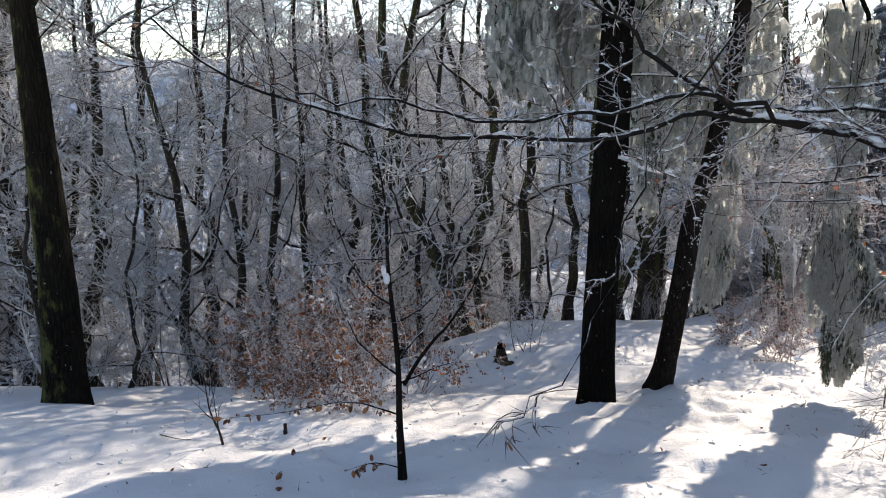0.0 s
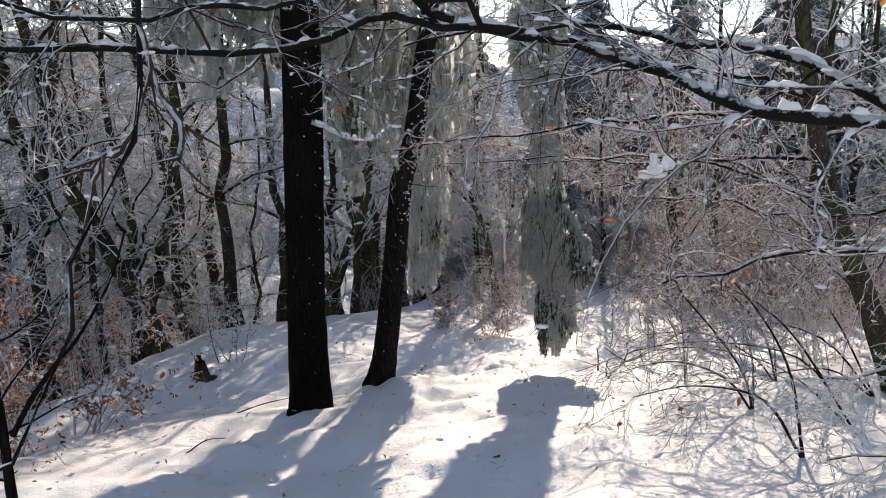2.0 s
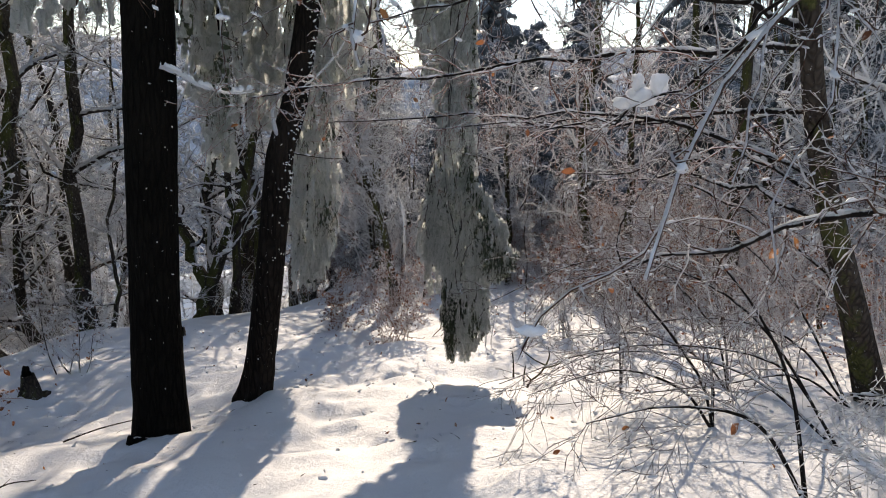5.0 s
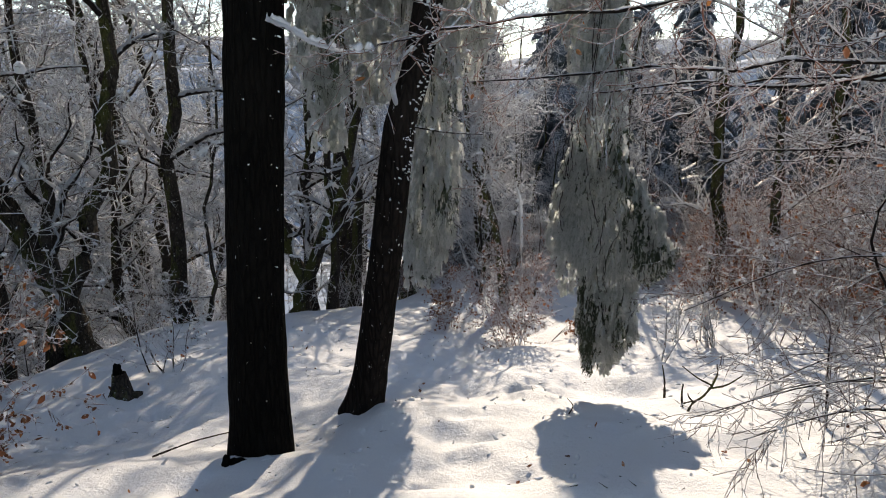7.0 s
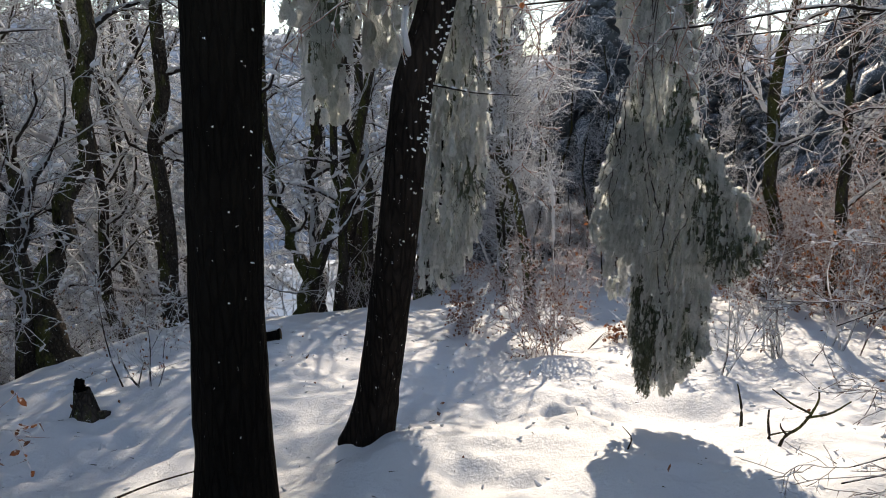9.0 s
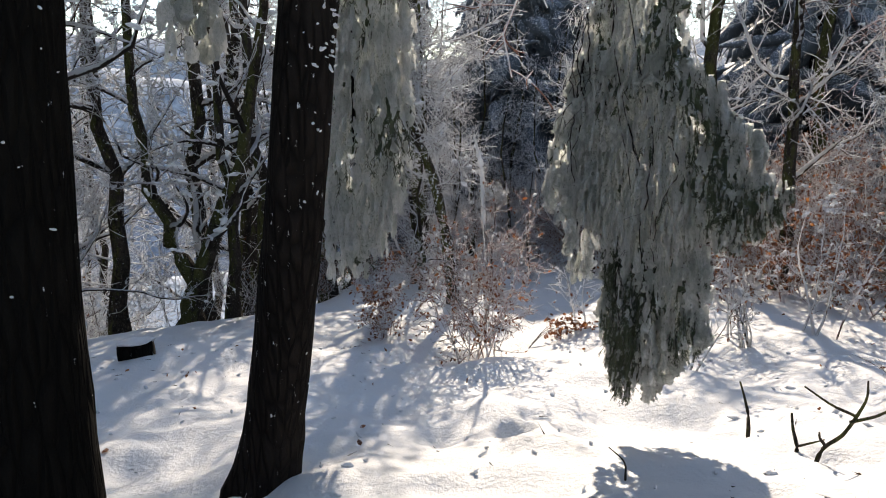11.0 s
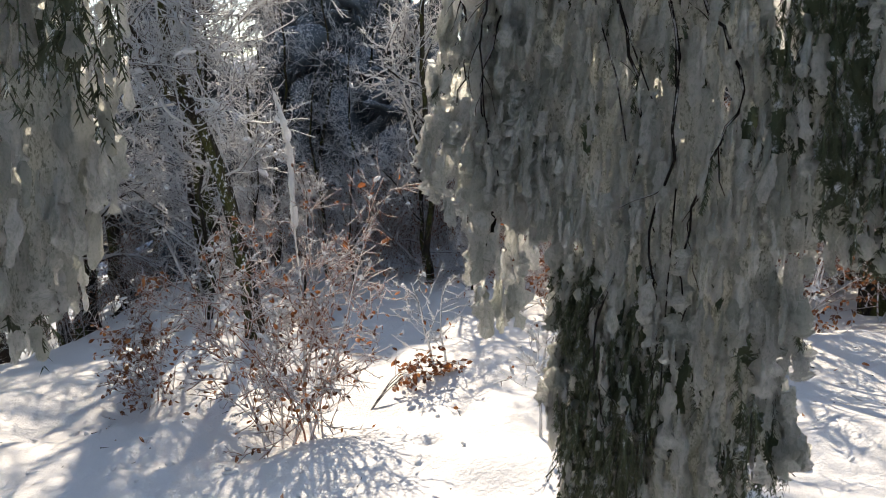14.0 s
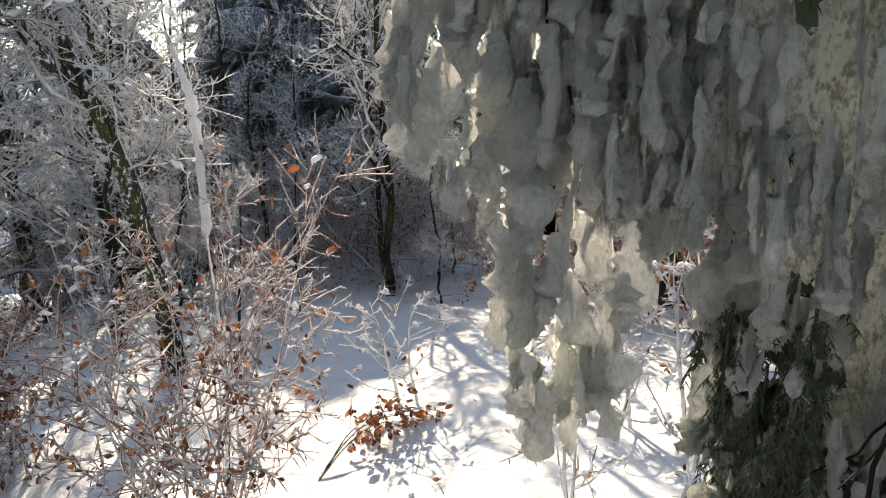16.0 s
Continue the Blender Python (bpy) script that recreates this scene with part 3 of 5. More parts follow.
BACK_TREES = [
    (3, -1.4, 14.6, 30, 0.9), (0, -0.9, 16.0, 220, 1.0), (2, 1.0, 17.0, 140, 1.1), (6, 4.9, 18.2, 10, 0.9), (0, 6.3, 17.6, 100, 0.9),
    (4, 7.2, 15.2, 300, 1.0), (2, 8.3, 17.0, 220, 0.9), (4, 6.4, 14.6, 20, 0.75), (0, 9.3, 11.2, 60, 0.85), (3, 9.4, 12.4, 130, 0.75),
    (4, 9.3, 14.5, 75, 0.85), (0, 11.2, 10.2, 200, 0.9), (4, 10.6, 13.2, 330, 0.8),
]
SIDE_TREES = [
    (2, 11.9, 14.9, 20, 0.8), (4, -5.6, 9.9, 80, 1.1), (1, -6.2, 12.5, 60, 1.0), (2, 12.6, 9.4, 90, 0.9), (6, 5.0, 17.4, 40, 0.95),
    (6, 6.6, 18.8, 110, 0.95), (6, 4.1, 17.0, 190, 1.0), (2, 7.4, 19.6, 75, 1.2), (3, 7.4, 5.7, 0, 0.8), (0, 10.2, 7.4, 45, 0.8),
    (3, 12.9, 13.4, 15, 0.85), (6, 9.75, 9.55, 130, 0.85), (4, 9.0, 7.6, 160, 0.7), (2, 12.4, 11.8, 250, 0.8), (4, 11.4, 8.6, 0, 0.9),
]
FAR_SIDE_TREES = [
    (3, 7.3, 16.4, 70, 1.0), (4, 6.6, 15.2, 40, 1.0), (2, 8.6, 15.6, 110, 1.0), (2, 10.4, 18.6, 290, 1.0),
    (4, 11.2, 16.8, 10, 1.0), (2, 12.2, 18.8, 80, 1.0), (4, 9.9, 15.4, 130, 1.0), (2, 11.4, 20.8, 190, 1.0), (4, 12.9, 21.2, 240, 1.2),
    (2, 9.2, 18.0, 330, 1.0), (4, 13.4, 17.4, 60, 1.0), (2, 13.8, 19.6, 150, 1.0),
    (4, 7.9, 14.2, 30, 1.0), (4, 8.9, 13.3, 100, 1.0), (2, 9.6, 16.2, 170, 1.0), (4, 7.0, 13.8, 250, 1.0), (4, 10.2, 14.4, 310, 1.0), (2, 8.0, 16.4, 20, 1.0), (4, 10.9, 15.5, 90, 1.0), (2, 12.0, 16.2, 150, 1.0),
]
used = set()
for kind_, x_, y_, turn_, size_ in EDGE_TREES + BACK_TREES + SIDE_TREES + FAR_SIDE_TREES:
    m_ = placed(None, x_, y_, turn_, lid(x_, y_, HEIGHTS[kind_], size_))
    if kind_ in used:
        copy_thing(kinds[kind_], m_)
    else:
        kinds[kind_].matrix_basis = m_
        used.add(kind_)
crest_beech = leafless_tree(18, "young_beech", "small upright beech with spreading branches bristling with white rime", 4.5, 0.042, [(UP, 1)], BARK_GREY, RIME_D, (13, 6, 5, 4), (0.32, 0.15, 0.06, 0.012), 0.26, "", 48, r4=0.0045, clots=90, clot=0.016)
crest_beech.matrix_basis = placed(None, 9.0, 14.15, 40, 1.0)
grng = np.random.default_rng(5)
count_ = 0
seen_far = set()
while count_ < 76:
    a_ = radians(grng.uniform(-36, 72) if count_ < 50 else grng.uniform(-34, 14))
    d_ = 13 + (26 if count_ < 50 else 17) * grng.random() ** 1.2
    x_, y_ = d_ * math.sin(a_), d_ * math.cos(a_)
    edge_ = 11 + 6 * float(step(-2.6, 2.0, x_))
    if y_ < edge_ + (2 if count_ < 50 else 0.8) - 0.9 * max(0, x_ - 6) or (x_ > 6 and math.hypot(x_ - 5, y_ - 10) < 9):
        continue
    which = count_ % 2
    s_ = lid(x_, y_, 12, float(grng.uniform(0.75, 1.15)))
    m_ = placed(None, x_, y_, float(grng.uniform(0, 360)), s_, (float(grng.normal(0, 4)), float(grng.normal(0, 4))))
    if which in seen_far:
        copy_thing(far_kinds[which], m_)
    else:
        far_kinds[which].matrix_basis = m_
        seen_far.add(which)
    count_ += 1


def conifer(seed, height, width, group):
    """A dark spruce with drooping boughs loaded with rime."""
    rng = np.random.default_rng(seed)
    root = thing("spruce_tree", "dark spruce with drooping boughs dusted with frost", "tree", group=group)
    P, R = stem([(0, 0, 0), (0.05, 0, height * 0.5), (0, 0, height)], 0.016 * height, 0.02, 14, 0.2)
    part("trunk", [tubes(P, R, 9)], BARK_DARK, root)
    B, S = sprout(rng, P, R, 110, 0.04, 0.97, 84, width, 8, 0.06, -0.13, 0.3, 0.008, 0.85, 0.04)
    fat = np.array([0.3, 0.9, 1.15, 1.1, 1.0, 0.8, 0.55, 0.12]) * 0.20 * np.exp(0.25 * rng.standard_normal((len(B), 1)))
    V, F = tubes(B, fat * np.ones((len(B), 8)), 6, 0.34, rng)
    V = V.reshape(len(B), 8, 6, 3)
    V[..., 2] = B[:, :, None, 2] + (V[..., 2] - B[:, :, None, 2]) * 0.75 - 0.06
    hang = B + np.array([0, 0, -0.08])
    part("boughwork", [(V.reshape(-1, 3), F), twigs(rng, hang, 40, 0.1, 1, 65, 0.26, 0.028, -0.8)], NEEDLE_FAR, root, "needle sprays with white rime, distance haze in their blue-grey colour", kind="stuff")
    return root


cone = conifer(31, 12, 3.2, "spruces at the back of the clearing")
CONES = [(14.7, 24.2, 35, 1.0), (14.9, 26.8, 95, 1.1), (17.2, 27.6, 155, 1.1), (15.9, 23.2, 0, 1.1), (17.0, 22.2, 70, 1.15), (18.6, 24.0, 140, 1.0), (19.5, 19.5, 260, 1.1), (15.9, 14.0, 30, 0.55), (17.0, 10.6, 90, 0.95), (20.5, 15.5, 120, 1.15), (14.6, 14.8, 200, 0.9), (16.2, 16.6, 15, 1.0), (18.3, 13.0, 250, 1.1), (13.9, 17.6, 75, 0.8)]
for q_, (x_, y_, turn_, size_) in enumerate(CONES):
    m_ = placed(None, x_, y_, turn_, lid(x_, y_, 10.6, size_))
    if q_:
        copy_thing(cone, m_)
    else:
        cone.matrix_basis = m_


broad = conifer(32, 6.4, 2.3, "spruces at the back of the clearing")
broad.matrix_basis = placed(None, 11.1, 19.5, 0, 0.98)
for x_, y_, turn_, size_ in ((12.6, 20.6, 80, 1.0), (9.6, 21.8, 160, 1.1), (13.9, 21.9, 240, 1.15), (12.0, 17.9, 300, 0.72)):
    copy_thing(broad, placed(None, x_, y_, turn_, size_))


# ---- the two dark spruces and their rimed boughs ----
def rime_columns(rng, O, out, length, width, sides=9, rings=13):
    """Soft lumpy columns of rime hanging from the points O, rounded off below; out: the way each one leans."""
    N = len(O)
    x = np.sin(np.linspace(0, np.pi / 2, rings)) ** 1.1
    cap = np.sqrt(np.clip(1 - (np.clip(x - 0.80, 0, 1) / 0.2) ** 2, 0.002, 1))
    shape = (0.62 + 0.38 * np.clip(x / 0.3, 0, 1) ** 0.8) * cap
    swell = rng.standard_normal((N, rings + 2))
    swell = (swell[:, :-2] + swell[:, 1:-1] + swell[:, 2:]) / 1.73
    d = unit(np.array([0, 0, -1.0]) + 0.07 * rng.standard_normal((N, 3)) + 0.07 * out)
    bend = rng.standard_normal((N, 3)) * np.array([1, 1, 0]) * 0.08
    P = O[:, None, :] + (length[:, None] * x)[..., None] * (d[:, None, :] + bend[:, None, :] * (x * x)[None, :, None])
    R = width[:, None] * shape[None, :] * np.clip(1 + 0.32 * swell, 0.45, 1.8)
    V, F = tubes(P, R, sides)
    V = V.reshape(N, rings, sides, 3)
    k = rng.standard_normal((N, rings, sides))
    k = (k + np.roll(k, 1, 2) + np.roll(k, -1, 2)) / 1.73
    flat = 1 + 0.3 * np.sin(2 * np.arange(sides) * 2 * np.pi / sides + rng.random((N, 1, 1)) * 6.28)
    V = P[:, :, None, :] + (V - P[:, :, None, :]) * (flat * (1 + 0.25 * k))[..., None]
    return (V.reshape(-1, 3), F), P, R


def needle_fringe(rng, P, R, k, length, thick=0.0011):
    """Stiff needles and rime feathers standing out of the strands, pointing down and out."""
    N = len(P)
    O, T, i, w = pick(P, rng.random((N, k)))
    r = R[np.arange(N)[:, None], i]
    side = unit(rng.standard_normal(O.shape) * np.array([1, 1, 0.3]))
    O = O + side * (r * 0.85)[..., None]
    D = unit(side * 0.7 + np.array([0, 0, -0.9])) * (length * (0.6 + 0.8 * rng.random((N, k))))[..., None]
    return spikes(O.reshape(-1, 3), D.reshape(-1, 3), np.full(N * k, thick))


def cloudy(rng, x, y):
    """Smooth noise from -1 to 1 over a plane of unit cells."""
    g = rng.uniform(-1, 1, (64, 256))
    i, j = np.floor(x).astype(int), np.floor(y).astype(int)
    p, q = x - i, y - j
    p, q = p * p * (3 - 2 * p), q * q * (3 - 2 * q)
    g00, g10, g01, g11 = g[i % 64, j % 256], g[(i + 1) % 64, j % 256], g[i % 64, (j + 1) % 256], g[(i + 1) % 64, (j + 1) % 256]
    return (g00 * (1 - p) + g10 * p) * (1 - q) + (g01 * (1 - p) + g11 * p) * q


def rime_body(rng, rows, cell, u, v, full, green_at):
    """The sheet of grown-together rime that the columns hang on: billowing on both faces, holed and ragged.
    Gives its rimed faces and its green faces apart."""
    zs = rows[::-1, 0]
    z0, z1 = rows[0, 0], rows[-1, 0] + 0.07
    nz = int((z0 - z1) / cell) + 2
    nt = int(4 * rows[:, 3].max() / cell)
    z, c = np.meshgrid(np.linspace(z0, z1, nz), np.arange(nt) / nt, indexing="ij")
    cx, cy, a, b = (np.interp(z, zs, rows[::-1, k]) for k in (1, 2, 3, 4))
    s, side = 1 - 4 * np.abs(c - 0.5), np.where(c < 0.5, 1, -1)
    w = 1 + 0.35 * (cell / 0.009 - 1)
    la = a * s * 0.82 + 0.02 * cloudy(rng, z / 0.06, s * 0)
    billow = 0.020 * np.abs(cloudy(rng, la / (0.045 * w) + 9.3 * side, z / (0.13 * w))) + 0.014 * np.abs(cloudy(rng, la / (0.024 * w) + 5.1 * side, z / (0.045 * w)))
    lb = side * (0.22 * b * np.sqrt(1 - np.minimum(s ** 4, 0.98)) + billow * w ** 0.5) * np.clip((z - z1) / 0.08, 0.1, 1)
    la = la + np.sign(s) * billow * np.clip(np.abs(s) * 4 - 3, 0, 1)
    V = np.stack([cx + u[0] * la + v[0] * lb, cy + u[1] * la + v[1] * lb, z + 0.3 * cell * rng.standard_normal(z.shape)], -1)
    hole = cloudy(rng, la / 0.09, z / 0.30) + 0.4 * cloudy(rng, la / 0.03, z / 0.07)
    is_green = green_at(la, z) + 0.22 * cloudy(rng, la / 0.02 + 3, z / 0.05) > 0.5
    i, j = np.meshgrid(np.arange(nz - 1), np.arange(nt), indexing="ij")
    quads = np.stack([i * nt + j, (i + 1) * nt + j, (i + 1) * nt + (j + 1) % nt, i * nt + (j + 1) % nt], -1)
    keep, leafy = hole[:-1] < full, is_green[:-1]
    return V.reshape(-1, 3), quads[keep & ~leafy], quads[keep & leafy]


def rimed_bough(seed, parent, stem_pts, r0, drop, label, columns, length=(0.10, 0.22), width=(0.018, 0.032), green=0.14, fine=False, full=0.45):
    """A drooping bough: its woody stem, columns of rime over a body whose half-widths follow the height, needle sprays between.
    drop: rows of (z, centre x, centre y, half-width along, half-width across), from the top down. green: the share of bare needle sprays."""
    rng = np.random.default_rng(seed)
    P, R = stem(stem_pts, r0, 0.008, 18)
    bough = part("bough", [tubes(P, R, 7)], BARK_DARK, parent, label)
    rows = np.array(drop)
    if fine:
        z_ = np.linspace(rows[0, 0], rows[-1, 0], int((rows[0, 0] - rows[-1, 0]) / 0.045))
        rows = np.stack([np.interp(-z_, -rows[:, 0], rows[:, k]) for k in range(5)], -1)
        rows[1:-1, 3] = np.maximum(rows[1:-1, 3] + rng.normal(0, 0.026, len(rows) - 2) * np.clip(rows[1:-1, 3] / 0.2, 0.4, 1.5), 0.03)
    zs = rows[::-1, 0]
    u, v = np.array([0.17, -0.985]), np.array([0.985, 0.17])
    grain = np.random.default_rng(seed + 1000)
    field = grain.integers(1 << 30)

    def at(z, k):
        return np.interp(z, zs, rows[::-1, k])

    low, high = rows[-1, 0], rows[0, 0]

    def green_at(la, z):
        """How green the sprays are at a place on the body, 0 to 1."""
        g = green + 0.30 * cloudy(np.random.default_rng(field), la / 0.13 + 20, z / 0.42 + 40) + 0.22 * cloudy(np.random.default_rng(field + 1), la / 0.05 + 20, z / 0.16 + 40)
        if fine and green > 0.2:
            # the lower sprays have lost most of their rime on the one side; the outer end is white
            g = g + 0.42 * step(low + 1.05, low + 0.75, z) * step(0.10, -0.08, la) - 0.12 * step(low + 0.7, low + 1.0, z) + 0.12 * step(low + 0.6, low + 0.2, z)
            g = g + 0.13 * cloudy(np.random.default_rng(field + 2), la / 0.022 + 30, z / 0.15 + 50)
            g = g - 0.5 * step(-0.26, -0.40, la) + 0.24 * step(-0.08, 0.2, la) * step(low + 0.9, low + 1.2, z)
        return g

    zz = np.linspace(low + 0.05, high, 150)
    weight = (at(zz, 3) + 0.7 * at(zz, 4)) * (np.where(zz < low + 1.9, 1.0, 0.3) if fine else 1.0)
    O, out, ln, wd, bare = [], [], [], [], []
    for z, s, side, edge in zip(rng.choice(zz, columns, p=weight / weight.sum()), rng.uniform(-1, 1, columns), rng.choice([-1, 1], columns, p=[0.6, 0.4]), rng.random(columns)):
        s = math.copysign(1 - 0.12 * edge, s) if edge < 0.2 else s
        a, b, cx, cy = at(z, 3), at(z, 4), at(z, 1), at(z, 2)
        deep = rng.uniform(0.4, 1.6)
        la, lb = a * s, side * b * deep * math.sqrt(max(1 - s * s, 0.05))
        x, y = cx + u[0] * la + v[0] * lb, cy + u[1] * la + v[1] * lb
        is_bare = green_at(np.array(la), np.array(z)) + rng.normal(0, 0.07) > 0.5
        fat = rng.choice([0.6, 1.0, 1.35], p=[0.45, 0.37, 0.18])
        k = rng.uniform(*length) * (0.65 + 0.35 * fat) * (1.25 if is_bare else 1)
        # a column ends where the body below it is narrower
        for q in np.linspace(0.2, 1, 6):
            mid = abs((x - at(z - k * q, 1)) * u[0] + (y - at(z - k * q, 2)) * u[1])
            if z - k * q < low - 0.03 or mid > at(z - k * q, 3) + 0.03:
                k = max(k * q, 0.05)
                break
        O.append((x, y, z))
        out.append(unit(np.array([*(u * s + v * side * math.sqrt(1 - min(s * s, 1))), 0])))
        ln.append(k)
        wd.append(rng.uniform(*width) * fat)
        bare.append(is_bare)
    O, out, ln, wd, bare = (np.array(w) for w in (O, out, ln, wd, bare))
    ok = ~bare
    cols, SP, SR = rime_columns(rng, O[ok], out[ok], ln[ok], np.minimum(wd[ok], ln[ok] * 0.3), 9 if fine else 6, 13 if fine else 8)
    feathers = needle_fringe(rng, SP, SR, 24 if fine else 5, 0.0065 if fine else 0.013, 0.0014 if fine else 0.0032)
    part("rime", [cols, feathers], CURTAIN, bough, "thick white-grey rime hanging in knobbly columns", kind="stuff")
    verts, rimed, leafy = rime_body(rng, rows, 0.010 if fine else 0.03, u, v, full, green_at)
    part("needle_mat", [(verts, rimed)], MATTED, bough, "matted needles grown together with rime")
    # green sprays: a thin stem with side shoots, all set with needles, and clots of rime caught on them
    IP = np.repeat(O[bare][:, None, :], 6, 1).astype(float)
    fall = np.linspace(0, 1, 6)
    IP[..., 2] -= ln[bare][:, None] * fall
    IP[..., :2] += (out[bare][:, None, :2] * 0.10 + rng.normal(0, 0.12, (bare.sum(), 1, 2))) * (ln[bare][:, None] * fall ** 2)[..., None]
    IR = np.full(IP.shape[:2], 0.0022)
    shoots, shoot_r = sprout(rng, IP, IR, 4 if fine else 2, 0.1, 0.9, 35, 0.055 if fine else 0.09, 4, 0.12, -0.25, 0.8, 0.0015)
    dense = 44 if fine else 9
    sprays = [tubes(IP, IR, 3), needle_fringe(rng, IP, IR, dense, 0.015 if fine else 0.03, 0.0013 if fine else 0.0028), needle_fringe(rng, shoots, shoot_r, dense // 2, 0.013 if fine else 0.028, 0.0012 if fine else 0.0028)]
    if len(leafy):
        sprays.append((verts, leafy))
        O2 = verts[leafy[:, 0]]
        O2 = O2[rng.choice(len(O2), min(len(O2), 9000 if fine else 1200), replace=False)]
        D2 = unit(0.8 * rng.standard_normal(O2.shape) + np.array([0, 0, -1.0])) * rng.uniform(0.5, 1.2, (len(O2), 1)) * (0.02 if fine else 0.035)
        sprays.append(spikes(O2, D2, np.full(len(O2), 0.0016 if fine else 0.003)))
    part("foliage", sprays, DARK_GREEN, bough, "dark green needles between the rime", kind="stuff")
    if fine:
        pick_ = rng.choice(len(IP), int(len(IP) * 0.75))
        start = pick(IP[pick_], rng.uniform(0.1, 0.85, (len(pick_), 1)))[0][:, 0] + rng.normal(0, 0.006, (len(pick_), 3))
        clots, CP, CR = rime_columns(rng, start, out[bare][pick_], rng.uniform(0.02, 0.07, len(pick_)), rng.uniform(0.004, 0.010, len(pick_)), 6, 7)
        part("rime_clot", [clots, needle_fringe(rng, CP, CR, 10, 0.006, 0.0014)], CURTAIN, bough, "small clots of rime on the needles", kind="stuff")
    # thin dark stems that show on the body
    for q in range(6 if fine else 2):
        zz = np.linspace(rows[0, 0] - 0.1 if q < 3 else low + 1.5, rng.uniform(low + 0.3, low + 1.3), 5)
        w = rng.uniform(-0.35, 0.35) + np.linspace(0, 1, 5) ** 1.3 * rng.uniform(-0.6, 0.6)
        aa, bb = at(zz, 3).mean(), at(zz, 4)
        px = at(zz, 1) + u[0] * aa * w - v[0] * bb * 1.2 + rng.normal(0, 0.02, 5)
        py = at(zz, 2) + u[1] * aa * w - v[1] * bb * 1.2 + rng.normal(0, 0.02, 5)
        L = smooth_line(np.stack([px, py, zz], -1), 20)[None] + rng.normal(0, 0.006, (1, 20, 3))
        S = np.linspace(0.006 if q < 2 else 0.0045, 0.0018, 20)[None]
        side_l, side_s = sprout(rng, L, S, 5, 0.35, 0.95, 40, 0.16, 6, 0.16, -0.1, 0.6, 0.0012)
        part("stem", [tubes(L, S, 5), tubes(side_l, side_s, 4)], RIME_C, bough)
    return bough


def spruce_crown(seed, parent, P, R, k, t0, t1, reach, clear=3.9):
    """The frosted boughs above the clear lower trunk."""
    rng = np.random.default_rng(seed)
    B, S = sprout(rng, P, R, k, t0, t1, 75, reach, 10, 0.20, 0.03, 0.3, 0.005, 0.5, 0.018)
    high = B[..., 2].min(axis=1) > clear
    B, S = B[high], S[high]
    C, SC = sprout(rng, B, S, 18, 0.06, 1.0, 58, reach * 0.26, 5, 0.26, -0.04, 0.6, 0.004, 0.4)
    high = C[..., 2].min(axis=1) > clear
    C, SC = C[high], SC[high]
    part("boughwork", [tubes(B, S, 5)], RIME_L, parent, kind="stuff")
    part("crown", [tubes(C, np.maximum(SC, 0.005), 3), twigs(rng, C, 11, 0, 1, 60, 0.05, 0.009, -0.3)], RIME_A, parent, "twigs thick with rime", kind="stuff")


def sky_block_boughs(seed, parent, P, R, k, t0, reach, clear):
    """Dense needle boughs high above the clear trunk, unseen, added to block skylight."""
    rng = np.random.default_rng(seed)
    B, S = sprout(rng, P, R, k, t0, 0.99, 80, reach, 8, 0.08, -0.06, 0.3, 0.01, 0.6, 0.03)
    B, S = B[B[..., 2].min(axis=1) > clear], S[B[..., 2].min(axis=1) > clear]
    fat = np.array([0.3, 0.9, 1.15, 1.1, 1.0, 0.8, 0.55, 0.12]) * 0.22 * np.exp(0.25 * rng.standard_normal((len(B), 1)))
    V, F = tubes(B, fat * np.ones((len(B), 8)), 6, 0.3, rng)
    part("sky_block_boughwork", [(V, F), tubes(B, S, 4), twigs(rng, B, 36, 0.1, 1, 65, 0.24, 0.03, -0.6)], NEEDLE, parent, "unseen dense needle boughs added to block the sky", kind="stuff")


rng1 = np.random.default_rng(101)
spruce_a = thing("spruce_tree", "tall dark-barked tree with snow-flecked trunk and clear lower stem", "tree", at_ground(1.8, 8.46, 0.1), "pair of dark trunks on the snow")
PA, _ = stem([(0, 0, 0), (0.0, 0, 1.2), (0.03, 0.0, 2.4), (0.06, 0.0, 3.6), (0.08, 0.02, 6), (0.1, 0, 12)], 0.2, 0.05, 40, 0.22)
RA = np.interp(PA[..., 2], [0, 1.0, 3.3, 6, 12], [0.212, 0.198, 0.186, 0.15, 0.05]) * (1 + 0.2 * np.exp(-PA[..., 2] / 0.2))
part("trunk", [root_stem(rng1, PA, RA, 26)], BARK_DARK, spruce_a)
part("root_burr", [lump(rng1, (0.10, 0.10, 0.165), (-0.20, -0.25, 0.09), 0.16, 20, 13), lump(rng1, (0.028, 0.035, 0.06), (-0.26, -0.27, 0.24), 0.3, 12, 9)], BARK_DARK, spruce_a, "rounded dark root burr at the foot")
part("snow_wedge", [lump(rng1, (0.13, 0.15, 0.19), (0.0, -0.30, 0.06), 0.14, 18, 11), lump(rng1, (0.12, 0.12, 0.11), (0.12, -0.27, 0.05), 0.12, 14, 9)], LOAD, spruce_a, "wedge of snow against the foot")
spruce_crown(102, spruce_a, PA, RA, 84, 0.36, 0.98, 2.2)
# stays out of view; screens the zenith so shaded snow goes darker
sky_block_boughs(103, spruce_a, PA, RA, 90, 0.78, 3.4, 5.2)

